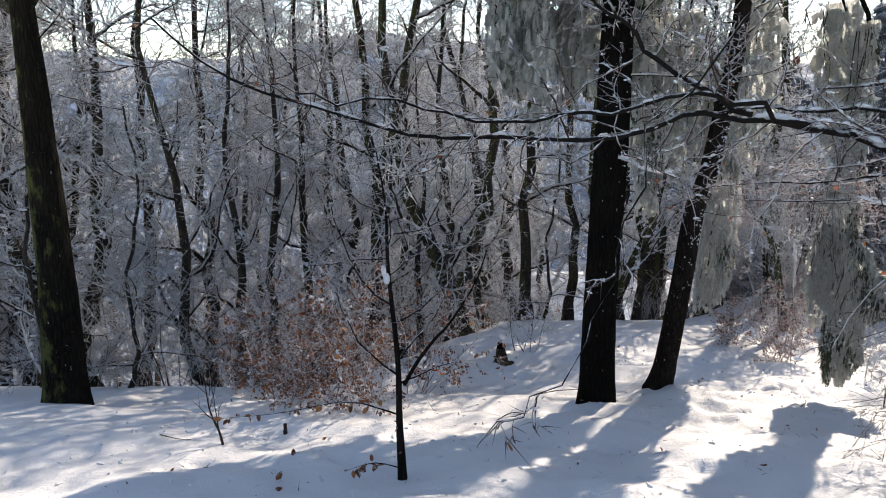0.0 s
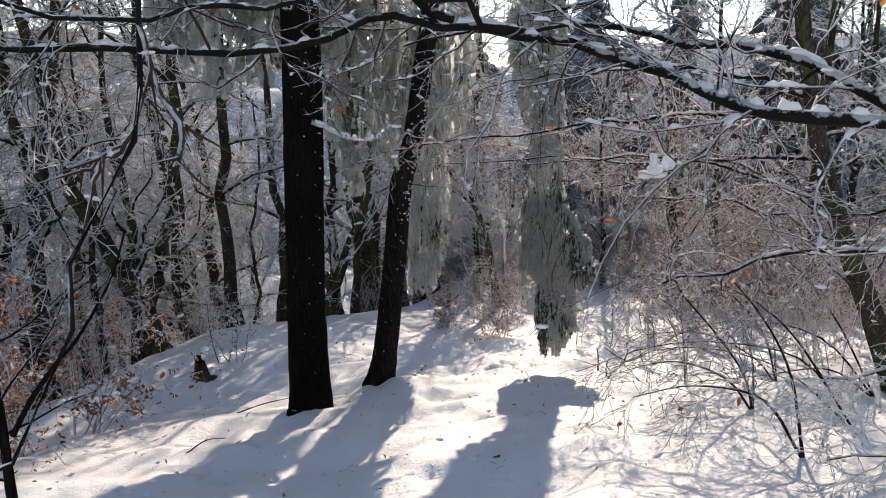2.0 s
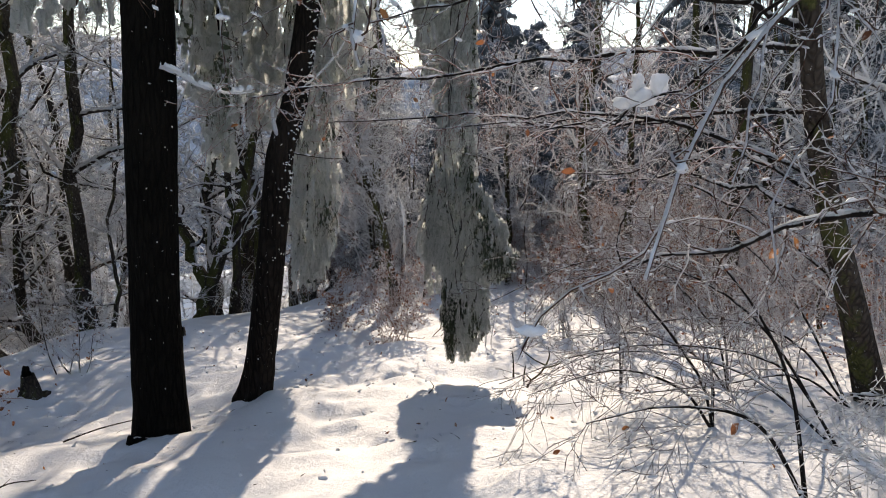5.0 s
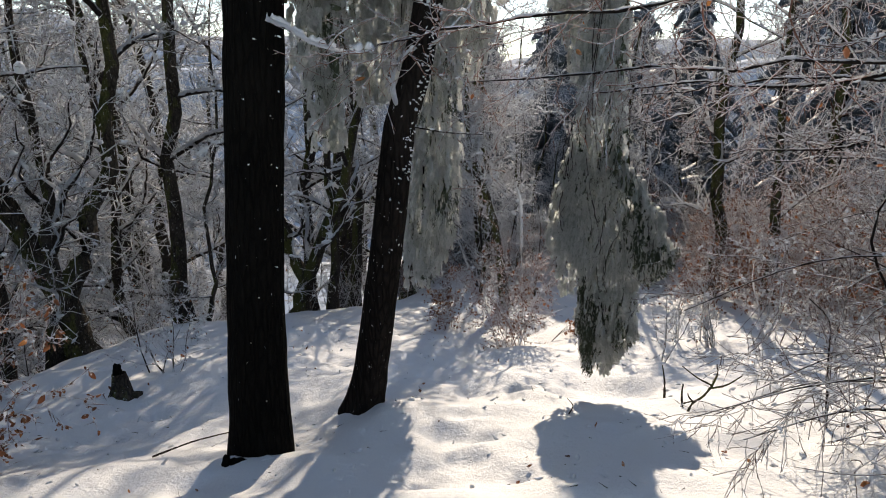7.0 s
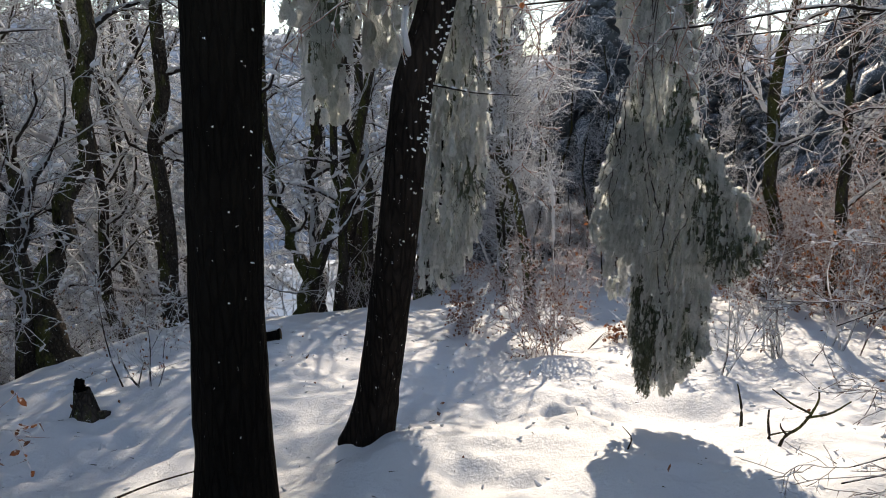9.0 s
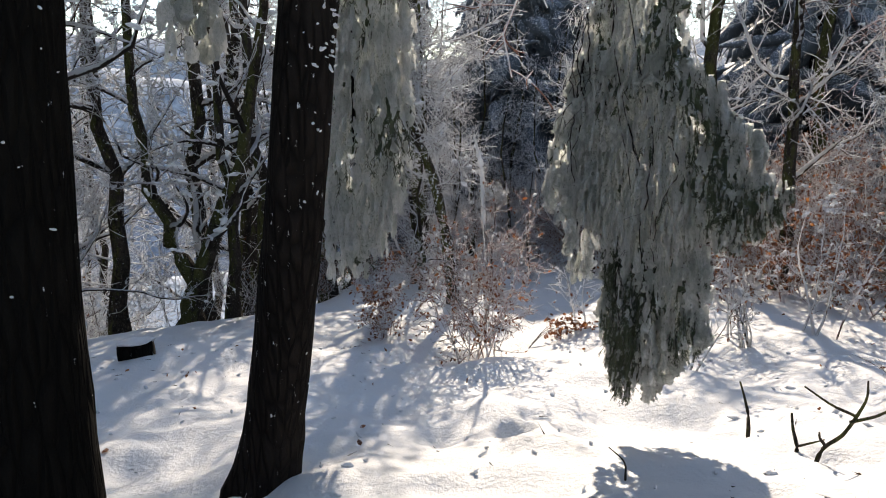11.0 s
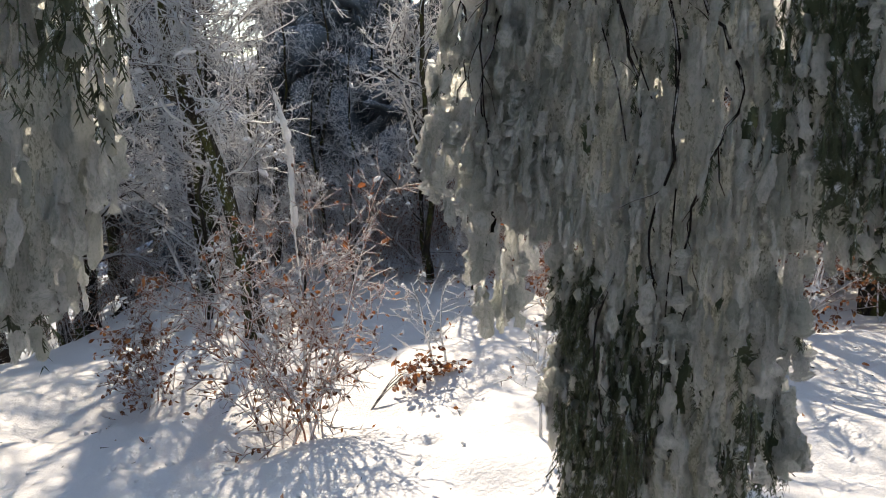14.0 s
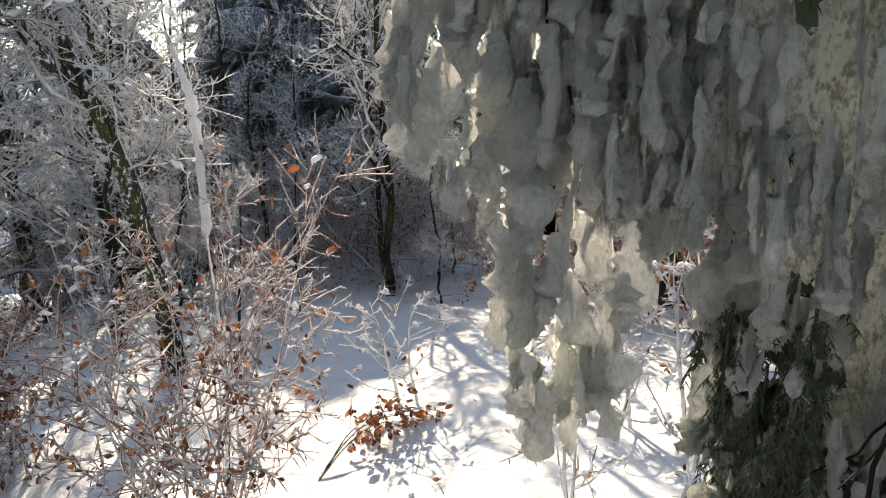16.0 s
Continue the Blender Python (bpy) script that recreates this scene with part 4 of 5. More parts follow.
rng2 = np.random.default_rng(111)
spruce_b = thing("spruce_tree", "leaning dark tree with rime-flecked bark and drooping boughs", "tree", at_ground(2.73, 9.12, 0.1), "pair of dark trunks on the snow")
PB = smooth_line([(0, 0, 0), (0.035, -0.08, 0.3), (0.065, -0.18, 0.75), (0.095, -0.28, 1.25), (0.125, -0.35, 1.7), (0.16, -0.35, 2.05), (0.21, -0.335, 2.4), (0.33, -0.32, 2.75), (0.42, -0.31, 3.2), (0.50, -0.3, 3.7), (0.62, -0.3, 4.7), (0.8, -0.3, 9)], 40)[None]
RB = np.interp(PB[..., 2], [0, 0.5, 2.0, 3.2, 5, 9], [0.145, 0.132, 0.125, 0.105, 0.085, 0.03]) * (1 + 0.28 * np.exp(-PB[..., 2] / 0.2))
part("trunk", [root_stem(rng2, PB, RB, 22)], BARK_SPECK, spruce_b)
spruce_crown(112, spruce_b, PB, RB, 34, 0.68, 0.98, 1.9)
sky_block_boughs(113, spruce_b, PB, RB, 70, 0.92, 3.2, 5.0)


def stuck_rime(rng, parent, P, R, n, z0, z1, way, size):
    """Small patches of rime plastered to one side of a trunk."""
    z = rng.uniform(z0, z1, n)
    c = np.stack([np.interp(z, P[0, :, 2], P[0, :, k]) for k in range(3)], -1)
    r = np.interp(z, P[0, :, 2], R[0])
    a = math.atan2(way[1], way[0]) + rng.normal(0, 0.6, n)
    O = c + np.stack([np.cos(a) * r, np.sin(a) * r, 0 * a], -1)
    part("rime_patch", [puffs(rng, np.stack([O, O + np.array([0, 0, 0.01])], 1), 1, size)], LOAD, parent, "patches of rime stuck to the bark", kind="stuff")


stuck_rime(rng2, spruce_b, PB, RB, 200, 2.0, 3.6, (0.85, -0.5), 0.008)
stuck_rime(rng2, spruce_b, PB, RB, 26, 0.6, 2.2, (0.2, -1.0), 0.005)
stuck_rime(rng1, spruce_a, PA, RA, 30, 0.9, 4.2, (0.4, -0.9), 0.006)
bx, by, bz = spruce_b.location


def local_b(p):
    return (p[0] - bx, p[1] - by, p[2] - bz)


def rows_local(rows, o):
    return [(z - o[2], x - o[0], y - o[1], a, b) for z, x, y, a, b in rows]


# the hanging bough: height, its edges on either side of the hanging line, depth
EDGES = [(4.7, -0.18, 0.18, 0.06), (3.7, -0.30, 0.20, 0.06), (2.7, -0.40, 0.19, 0.06), (2.37, -0.45, 0.22, 0.06), (2.2, -0.48, 0.32, 0.06), (2.05, -0.48, 0.48, 0.07), (1.85, -0.5, 0.66, 0.08), (1.7, -0.5, 0.74, 0.08), (1.5, -0.46, 0.72, 0.09),
         (1.41, -0.36, 0.6, 0.11), (1.3, -0.24, 0.42, 0.1), (1.2, -0.18, 0.40, 0.1), (0.83, -0.17, 0.38, 0.1), (0.70, -0.16, 0.30, 0.09), (0.56, -0.13, 0.19, 0.07), (0.42, -0.06, 0.08, 0.05)]
LOBE = [(2.37, -0.46, -0.3, 0.05), (2.1, -0.55, -0.25, 0.06), (1.75, -0.66, -0.25, 0.06), (1.48, -0.67, -0.25, 0.06), (1.38, -0.62, -0.28, 0.06), (1.33, -0.50, -0.30, 0.05), (1.16, -0.48, -0.36, 0.05), (1.08, -0.46, -0.37, 0.04), (1.02, -0.44, -0.38, 0.03)]


def hung(rows):
    return rows_local([(z, 4.77 + 0.17 * (a + b) / 2, 8.79 - 0.985 * (a + b) / 2, (b - a) / 2, c) for z, a, b, c in rows], spruce_b.location)


rimed_bough(121, spruce_b, [local_b(p) for p in ((3.4, 8.82, 5.4), (3.9, 8.85, 5.6), (4.4, 8.84, 5.3), (4.8, 8.78, 4.6), (4.84, 8.74, 3.0), (4.82, 8.70, 2.0), (4.84, 8.68, 1.1))], 0.045,
            hung(EDGES), "long hanging bough bent down almost to the snow under its rime", 3500, (0.045, 0.13), (0.005, 0.0125), 0.30, True, 0.85)
rimed_bough(120, spruce_b, [local_b(p) for p in ((4.84, 8.74, 3.0), (4.75, 8.95, 2.6), (4.70, 9.2, 2.1), (4.69, 9.22, 1.3))], 0.014,
            hung(LOBE), "side spray of the hanging bough thick with white rime", 480, (0.05, 0.13), (0.008, 0.0155), 0.08, True, -0.3)
rimed_bough(122, spruce_b, [local_b(p) for p in ((3.35, 8.82, 4.4), (3.45, 9.3, 4.7), (3.55, 9.8, 4.3), (3.55, 9.86, 3.0), (3.56, 9.9, 1.8))], 0.03,
            rows_local([(4.3, 3.5, 9.7, 0.2, 0.14), (3.2, 3.55, 9.8, 0.34, 0.16), (2.4, 3.62, 9.86, 0.36, 0.16), (1.9, 3.62, 9.88, 0.36, 0.16), (1.6, 3.6, 9.88, 0.33, 0.14), (1.35, 3.58, 9.88, 0.26, 0.12), (1.15, 3.54, 9.9, 0.16, 0.09), (1.02, 3.52, 9.9, 0.06, 0.05)], spruce_b.location), "drooping bough heavy with grey rime", 1300, (0.07, 0.16), (0.009, 0.019), 0.27, full=0.8)
rimed_bough(123, spruce_b, [local_b(p) for p in ((3.4, 8.82, 5.0), (4.0, 9.2, 5.4), (4.7, 9.5, 5.2), (5.0, 9.5, 4.4), (5.0, 9.5, 3.2))], 0.03,
            rows_local([(5.0, 4.8, 9.5, 0.3, 0.16), (4.2, 4.9, 9.5, 0.4, 0.16), (3.6, 4.95, 9.5, 0.36, 0.16), (3.2, 5.0, 9.5, 0.2, 0.12), (2.9, 5.0, 9.5, 0.08, 0.08)], spruce_b.location), "upper drooping bough with rime", 420)
for seed_, cx_, cy_, top_, low_, hw_ in ((126, 3.9, 9.75, 5.3, 2.95, 0.46), (128, 3.25, 10.4, 5.0, 2.7, 0.38)):
    rimed_bough(seed_, spruce_b, [local_b(p) for p in ((3.4, 8.82, 5.3), (0.5 * (3.4 + cx_), 0.5 * (8.82 + cy_), 5.7), (cx_, cy_, top_), (cx_, cy_, low_ + 0.8))], 0.025,
                rows_local([(top_, cx_, cy_, hw_ * 0.7, 0.16), (0.5 * (top_ + low_), cx_, cy_, hw_, 0.18), (low_ + 0.5, cx_, cy_, hw_ * 0.75, 0.16), (low_, cx_, cy_, 0.1, 0.08)], spruce_b.location), "drooping bough with grey rime strands", 300)
# snow-covered bare limb of the leaning tree, forking up and to the side
limb_p = smooth_line([local_b(p) for p in ((2.93, 8.72, 2.62), (2.87, 8.72, 2.78), (2.87, 8.72, 2.95), (2.99, 8.72, 3.09), (3.16, 8.72, 3.13), (3.34, 8.7, 3.30), (3.48, 8.68, 3.48), (3.6, 8.66, 3.75))], 18)[None]
limb = part("limb", [tubes(limb_p, np.linspace(0.022, 0.007, 18)[None], 6)], RIME_D, spruce_b, "forked limb plastered with snow")
limb_q = smooth_line([local_b(p) for p in ((2.96, 8.75, 2.56), (3.12, 8.72, 2.53), (3.32, 8.72, 2.50), (3.58, 8.7, 2.49))], 9)[None]
part("limb", [tubes(limb_q, np.linspace(0.007, 0.003, 9)[None], 5)], RIME_C, spruce_b, "thin snowy side limb")
part("snow", [snow_on(rng2, limb_p[:, 7:], np.full((1, 11), 0.016), 1.0, 0.5, 7, 6), snow_on(rng2, limb_q, np.full((1, 9), 0.005), 1.0, 0.3, 6, 6)], LOAD, spruce_b, kind="stuff")
ax_, ay_, az_ = spruce_a.location
rimed_bough(124, spruce_a, [(0.1, 0, 5.2), (0.5, 0.6, 5.6), (0.9, 1.3, 5.2), (0.95, 1.6, 4.2), (0.95, 1.7, 3.2)], 0.03,
            rows_local([(5.2, 2.6, 10.0, 0.3, 0.18), (4.2, 2.7, 10.1, 0.4, 0.18), (3.3, 2.72, 10.2, 0.33, 0.18), (2.7, 2.75, 10.2, 0.25, 0.12), (2.3, 2.75, 10.2, 0.1, 0.1)], spruce_a.location), "drooping bough hung with rime and needles", 420, green=0.34)
rimed_bough(125, spruce_a, [(0.05, 0, 5.6), (-0.3, 0.3, 6.0), (-0.6, 0.55, 5.6), (-0.7, 0.6, 4.6)], 0.025,
            rows_local([(5.6, 1.15, 9.0, 0.25, 0.14), (4.6, 1.1, 9.05, 0.3, 0.15), (4.0, 1.1, 9.05, 0.2, 0.12), (3.5, 1.1, 9.05, 0.08, 0.08)], spruce_a.location), "short rimed bough hanging beside the trunk", 200)
arm = smooth_line([(0.1, -0.16, 3.06), (0.24, -0.16, 3.01), (0.41, -0.16, 2.92), (0.63, -0.16, 2.88), (0.80, -0.14, 2.90)], 12)[None]
part("limb", [tubes(arm, np.linspace(0.02, 0.008, 12)[None], 7)], RIME_D, spruce_a, "bare limb white with snow")
part("snow", [snow_on(rng1, arm, np.full((1, 12), 0.02), 1.1, 0.75, 8, 6)], LOAD, spruce_a, kind="stuff")

for seed_, cx_, cy_, top_, low_, hw_ in ((129, 2.3, 9.5, 5.4, 3.4, 0.42), (130, 0.75, 9.5, 5.6, 3.9, 0.35), (131, 1.55, 9.4, 5.5, 3.6, 0.45), (132, 1.0, 10.0, 5.7, 3.75, 0.45), (133, 2.0, 10.6, 5.9, 3.75, 0.5), (134, 2.9, 11.0, 6.0, 3.9, 0.5)):
    rimed_bough(seed_, spruce_a, [(p[0] - ax_, p[1] - ay_, p[2] - az_) for p in ((1.9, 8.46, 5.6), (0.5 * (1.9 + cx_), 0.5 * (8.46 + cy_), 6.0), (cx_, cy_, top_), (cx_, cy_, low_ + 0.8))], 0.025,
                rows_local([(top_, cx_, cy_, hw_ * 0.7, 0.16), (0.5 * (top_ + low_), cx_, cy_, hw_, 0.18), (low_ + 0.5, cx_, cy_, hw_ * 0.75, 0.16), (low_, cx_, cy_, 0.1, 0.08)], spruce_a.location), "drooping bough with grey rime strands", 260, green=0.3)

# dark trunk at the edge of the slope
rng3 = np.random.default_rng(131)
edge_tree = thing("beech_tree", "thick dark mossy tree trunk at the edge of the slope", "tree", at_ground(-4.45, 8.35, 0.1))
PC, RC = stem([(0, 0, 0), (0.02, 0, 1.5), (-0.02, 0.0, 3.5), (-0.06, 0, 6), (0.1, 0, 13)], 0.265, 0.06, 30, 0.12)
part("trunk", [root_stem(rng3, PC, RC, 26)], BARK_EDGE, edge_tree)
lims_, fine_, _ = crown(rng3, PC, RC, 14, 7, 8, 4, 2.6, 1.1, 0.5, 0.12, 0.6, 0.05, 60, 0.005, 0.07)
for pieces_ in lims_:
    part("limb", pieces_, BARK_GREY, edge_tree)
part("twigwork", fine_, RIME_A, edge_tree, "twigs white with rime", kind="stuff")


# ---- snowy branches reaching in from the tree beside the way ----
def snowy_branch(seed, parent, pts, r0, r1, side_k, side_len, droop=-0.03, label="", leafy=0, snow=1.0, n=16, fine=6, twig=None):
    """A branch along a line with side branches, fine twigs, lying snow and a few dead leaves."""
    rng = np.random.default_rng(seed)
    P, R = stem(pts, r0, r1, n)
    P[0, 1:-1] += rng.normal(0, 0.018, (n - 2, 3))
    limb_ = part("limb", [tubes(P, R, 8, 0.05, rng)], RIME_C, parent, label)
    B, S = sprout(rng, P, R, side_k, 0.08, 1.0, 52, side_len, 9, 0.26, droop, 0.5, 0.0028, 0.35, 0.007)
    C, SC = sprout(rng, B, S, fine, 0.15, 1.0, 48, side_len * 0.38, 6, 0.24, droop, 0.6, 0.0022, 0.4)
    part("twigwork", [tubes(B, S, 5), tubes(C, SC, 3), twigs(rng, C, 3, 0.2, 1, 45, 0.05, 0.0022 if twig is None else 0.003)], twig or RIME_N, limb_, "dark bare twigs", kind="stuff")
    part("snow", [snow_on(rng, P, R, 0.6 * snow, 0.42, 7, 8), snow_on(rng, B, S + 0.001, 1.1 * snow, 0.2, 5, 5), puffs(rng, C, 1, 0.005 * snow), puffs(rng, B[::5], 1, 0.0075 * snow)], LOAD, limb_, "cushions of snow on the branch", kind="stuff")
    if leafy:
        part("foliage", [leaves(rng, C[rng.choice(len(C), leafy)], 1, 0.5, 1.0, 0.04)], LEAF, limb_, "single brown beech leaves", kind="stuff")
    return limb_


path_tree = thing("beech_tree", "snow-laden beech reaching low branches over the way", "tree", at_ground(4.7, 1.6, 0.1))
ox, oy, oz = path_tree.location


def local_p(*pts):
    return [(x - ox, y - oy, z - oz) for x, y, z in pts]


rng4 = np.random.default_rng(141)
PD, RD = stem([(0, 0, 0), (-0.05, 0, 1.2), (0.05, 0.05, 3.0), (0.2, 0, 8)], 0.16, 0.04, 18, 0.25)
part("trunk", [root_stem(rng4, PD, RD, 16)], BARK_GREY, path_tree)
snowy_branch(151, path_tree, local_p((4.65, 1.65, 2.9), (3.6, 2.3, 3.2), (3.0, 2.85, 3.27), (2.57, 3.31, 3.33), (2.44, 3.72, 3.5), (2.0, 4.2, 3.68), (1.5, 4.3, 3.74), (1.0, 4.35, 3.64), (0.3, 4.42, 3.60), (-0.5, 4.5, 3.68), (-1.3, 4.6, 3.95), (-1.75, 4.62, 4.3)), 0.034, 0.006, 44, 0.75, -0.02, "long dark branch with snow along its top", 8, 1.5, 34, 7)
snowy_branch(158, path_tree, local_p((2.05, 4.18, 3.68), (1.5, 4.1, 3.84), (0.9, 4.15, 3.76), (0.2, 4.25, 3.72), (-0.5, 4.35, 3.82), (-1.1, 4.5, 3.9)), 0.016, 0.004, 22, 0.6, 0.0, "thinner branch beside the long one", 4, 1.0, 24, 7)
snowy_branch(152, path_tree, local_p((1.72, 4.27, 3.74), (1.4, 4.33, 3.9), (1.1, 4.38, 4.15), (0.85, 4.42, 4.4), (0.7, 4.5, 4.8)), 0.02, 0.006, 10, 0.6, 0.03, "rising fork of the snowy branch", 2)
snowy_branch(153, path_tree, local_p((2.9, 2.95, 3.25), (2.95, 3.5, 3.55), (2.8, 4.05, 3.66), (2.5, 4.6, 3.78), (2.2, 5.1, 3.75), (1.9, 5.5, 3.72)), 0.028, 0.006, 16, 0.75, -0.03, "dark snowy side branch", 5, 1.5)
snowy_branch(154, path_tree, local_p((4.5, 1.75, 2.5), (4.0, 2.6, 2.75), (3.55, 3.4, 2.75), (3.3, 4.1, 2.55), (3.1, 4.6, 2.35)), 0.03, 0.006, 30, 0.6, -0.05, "lower drooping snow-laden branch", 8, 1.0, 16, 8)
snowy_branch(155, path_tree, local_p((4.7, 1.8, 2.2), (4.4, 2.7, 2.35), (4.1, 3.5, 2.15), (3.9, 4.1, 1.85)), 0.024, 0.006, 28, 0.6, -0.07, "lower drooping snow-laden branch", 6, 1.3, 16, 9, RIME_A)
snowy_branch(156, path_tree, local_p((4.6, 1.7, 3.6), (3.8, 2.6, 3.95), (3.2, 3.6, 4.0), (2.9, 4.6, 3.95), (2.6, 5.4, 3.9)), 0.035, 0.006, 18, 0.8, -0.03, "high snowy branch", 4, 1.5)
snowy_branch(157, path_tree, local_p((4.5, 1.7, 4.4), (2.6, 2.0, 4.6), (1.2, 2.0, 4.35), (0.62, 1.93, 3.85), (0.47, 1.9, 3.5), (0.39, 1.87, 3.25), (0.28, 1.86, 3.02), (0.08, 1.86, 2.9)), 0.0045, 0.0018, 7, 0.16, -0.1, "thin hanging twig tipped with snow", 1, 0.55, 22, 3)
snowy_branch(159, path_tree, local_p((4.6, 1.8, 1.9), (4.3, 2.6, 1.95), (3.9, 3.3, 1.75), (3.6, 3.8, 1.55)), 0.02, 0.005, 26, 0.7, -0.05, "low snow-laden branch", 5, 1.6, 16, 9, RIME_A)
snowy_branch(160, path_tree, local_p((4.6, 1.8, 2.8), (4.3, 2.9, 3.0), (4.3, 3.9, 2.85), (4.4, 4.8, 2.6)), 0.022, 0.005, 26, 0.6, -0.05, "snow-laden branch beside the way", 6, 1.0, 16, 7)
clump_limb = snowy_branch(165, path_tree, local_p((2.93, 3.45, 3.5), (2.9, 3.9, 3.25), (2.88, 4.38, 2.99), (2.8, 4.8, 2.9)), 0.008, 0.003, 8, 0.35, -0.03, "thin side branch bearing a big clump of snow", 2, 0.8)
part("snow_clump", [lump(rng4, (0.045, 0.05, 0.034), local_p((2.88, 4.36, 3.03))[0], 0.25, 18, 11), lump(rng4, (0.03, 0.03, 0.04), local_p((2.91, 4.31, 3.07))[0], 0.3, 16, 10), lump(rng4, (0.03, 0.035, 0.022), local_p((2.85, 4.42, 3.01))[0], 0.25, 16, 10), lump(rng4, (0.02, 0.02, 0.03), local_p((2.86, 4.36, 3.08))[0], 0.4, 12, 8)], LOAD, clump_limb, "big clump of snow caught on the twigs")
lims_, fine_, _ = crown(rng4, PD, RD, 10, 7, 7, 4, 2.0, 0.9, 0.45, 0.1, 0.55, 0.05, 60, 0.004, 0.05)
for pieces_ in lims_:
    part("limb", pieces_, BARK_GREY, path_tree)
part("twigwork", fine_, RIME_A, path_tree, "twigs white with rime", kind="stuff")

lean_tree = thing("beech_tree", "slanting brown beech trunk behind bare twigs", "tree", at_ground(5.95, 5.15, 0.1))
ox, oy, oz = lean_tree.location
rng5 = np.random.default_rng(161)
PE, RE = stem(local_p((5.95, 5.15, oz), (5.4, 5.05, 1.8), (4.9, 4.98, 2.55), (4.45, 4.85, 3.3), (4.1, 4.75, 4.5), (3.9, 4.7, 7.5)), 0.10, 0.03, 22, 0.2)
part("trunk", [root_stem(rng5, PE, RE, 14)], BARK_GREY, lean_tree)
snowy_branch(162, lean_tree, local_p((4.62, 4.9, 3.0), (4.5, 5.6, 2.95), (4.52, 6.6, 2.86), (4.2, 7.1, 2.85), (3.8, 7.6, 2.8)), 0.018, 0.005, 16, 0.6, -0.02, "thin horizontal branch with rime", 3, 0.8)
snowy_branch(163, lean_tree, local_p((4.4, 4.85, 3.4), (3.9, 5.4, 3.6), (3.4, 6.1, 3.6), (3.0, 6.8, 3.5)), 0.018, 0.005, 14, 0.65, -0.02, "thin snowy branch", 3, 0.9)
snowy_branch(164, lean_tree, local_p((5.0, 5.0, 2.4), (4.9, 5.8, 2.55), (5.1, 6.8, 2.5), (5.0, 7.6, 2.4)), 0.018, 0.005, 14, 0.65, -0.02, "thin snowy branch", 3, 0.8)

snowy_branch(166, lean_tree, local_p((4.45, 4.85, 3.3), (3.9, 5.5, 3.28), (3.3, 6.1, 3.18), (2.7, 6.6, 3.08), (2.2, 7.0, 3.0)), 0.016, 0.004, 26, 0.6, -0.02, "thin branch bristling with rimed twigs", 5, 1.0, 16, 9, RIME_B)
snowy_branch(167, lean_tree, local_p((4.9, 5.0, 2.6), (4.5, 5.7, 2.9), (4.0, 6.4, 2.95), (3.4, 7.0, 2.9), (2.9, 7.5, 2.85)), 0.016, 0.004, 26, 0.6, -0.02, "thin branch bristling with rimed twigs", 5, 1.0, 16, 9, RIME_B)
snowy_branch(168, lean_tree, local_p((5.0, 5.0, 2.5), (4.95, 6.0, 2.85), (4.7, 7.0, 2.9), (4.35, 7.8, 2.8)), 0.016, 0.004, 24, 0.6, -0.02, "thin branch bristling with rimed twigs", 8, 1.0, 16, 9, RIME_B)
snowy_branch(169, lean_tree, local_p((5.3, 5.05, 1.9), (5.5, 6.0, 2.3), (5.6, 7.0, 2.4), (5.5, 8.0, 2.3)), 0.016, 0.004, 24, 0.6, -0.02, "thin branch bristling with rimed twigs", 6, 1.0, 16, 9, RIME_B)

slant_tree = thing("beech_tree", "slanting forked mossy beech with rime on its branches", "tree", at_ground(6.32, 13.5, 0.1))
ox, oy, oz = slant_tree.location
rng6 = np.random.default_rng(171)
PF, RF = stem(local_p((6.32, 13.5, oz), (6.26, 13.5, 0.05), (6.18, 13.5, 0.5), (6.07, 13.5, 1.0), (5.93, 13.5, 1.4), (5.80, 13.5, 1.62), (5.6, 13.48, 1.78), (5.45, 13.45, 2.02), (5.2, 13.4, 2.5), (4.95, 13.3, 3.4)), 0.085, 0.022, 26, 0.25)
part("trunk", [root_stem(rng6, PF, RF, 14)], BARK_RIMED, slant_tree)
PG, RG = stem(local_p((5.83, 13.5, 1.58), (5.75, 13.52, 1.85), (5.66, 13.55, 2.2), (5.6, 13.5, 2.8), (5.5, 13.5, 4.6)), 0.062, 0.018, 16)
part("stem", [tubes(PG, RG, 9)], BARK_RIMED, slant_tree)
PH, RH = stem(local_p((5.86, 13.5, 1.55), (5.95, 13.6, 1.85), (5.96, 13.65, 2.4), (5.9, 13.7, 4.0)), 0.03, 0.012, 12)
part("stem", [tubes(PH, RH, 8)], BARK_RIMED, slant_tree)
for q_, (p_, r_) in enumerate(((PF, RF), (PG, RG), (PH, RH))):
    lims_, fine_, lines_ = crown(rng6, p_, r_, 11 if q_ < 2 else 6, 7, 5, 3, 0.95, 0.6, 0.34, 0.07, 0.3, 0.03, 60, 0.004, 0.012)
    for pieces_ in lims_:
        part("limb", pieces_, RIME_A, slant_tree)
    part("twigwork", fine_, RIME_D, slant_tree, "twigs white with rime", kind="stuff")
    part("snow", [puffs(rng6, lines_[4][rng6.choice(len(lines_[4]), min(len(lines_[4]), 60), replace=False)], 1, 0.02)], LOAD, slant_tree, "clots of snow on the twigs", kind="stuff")

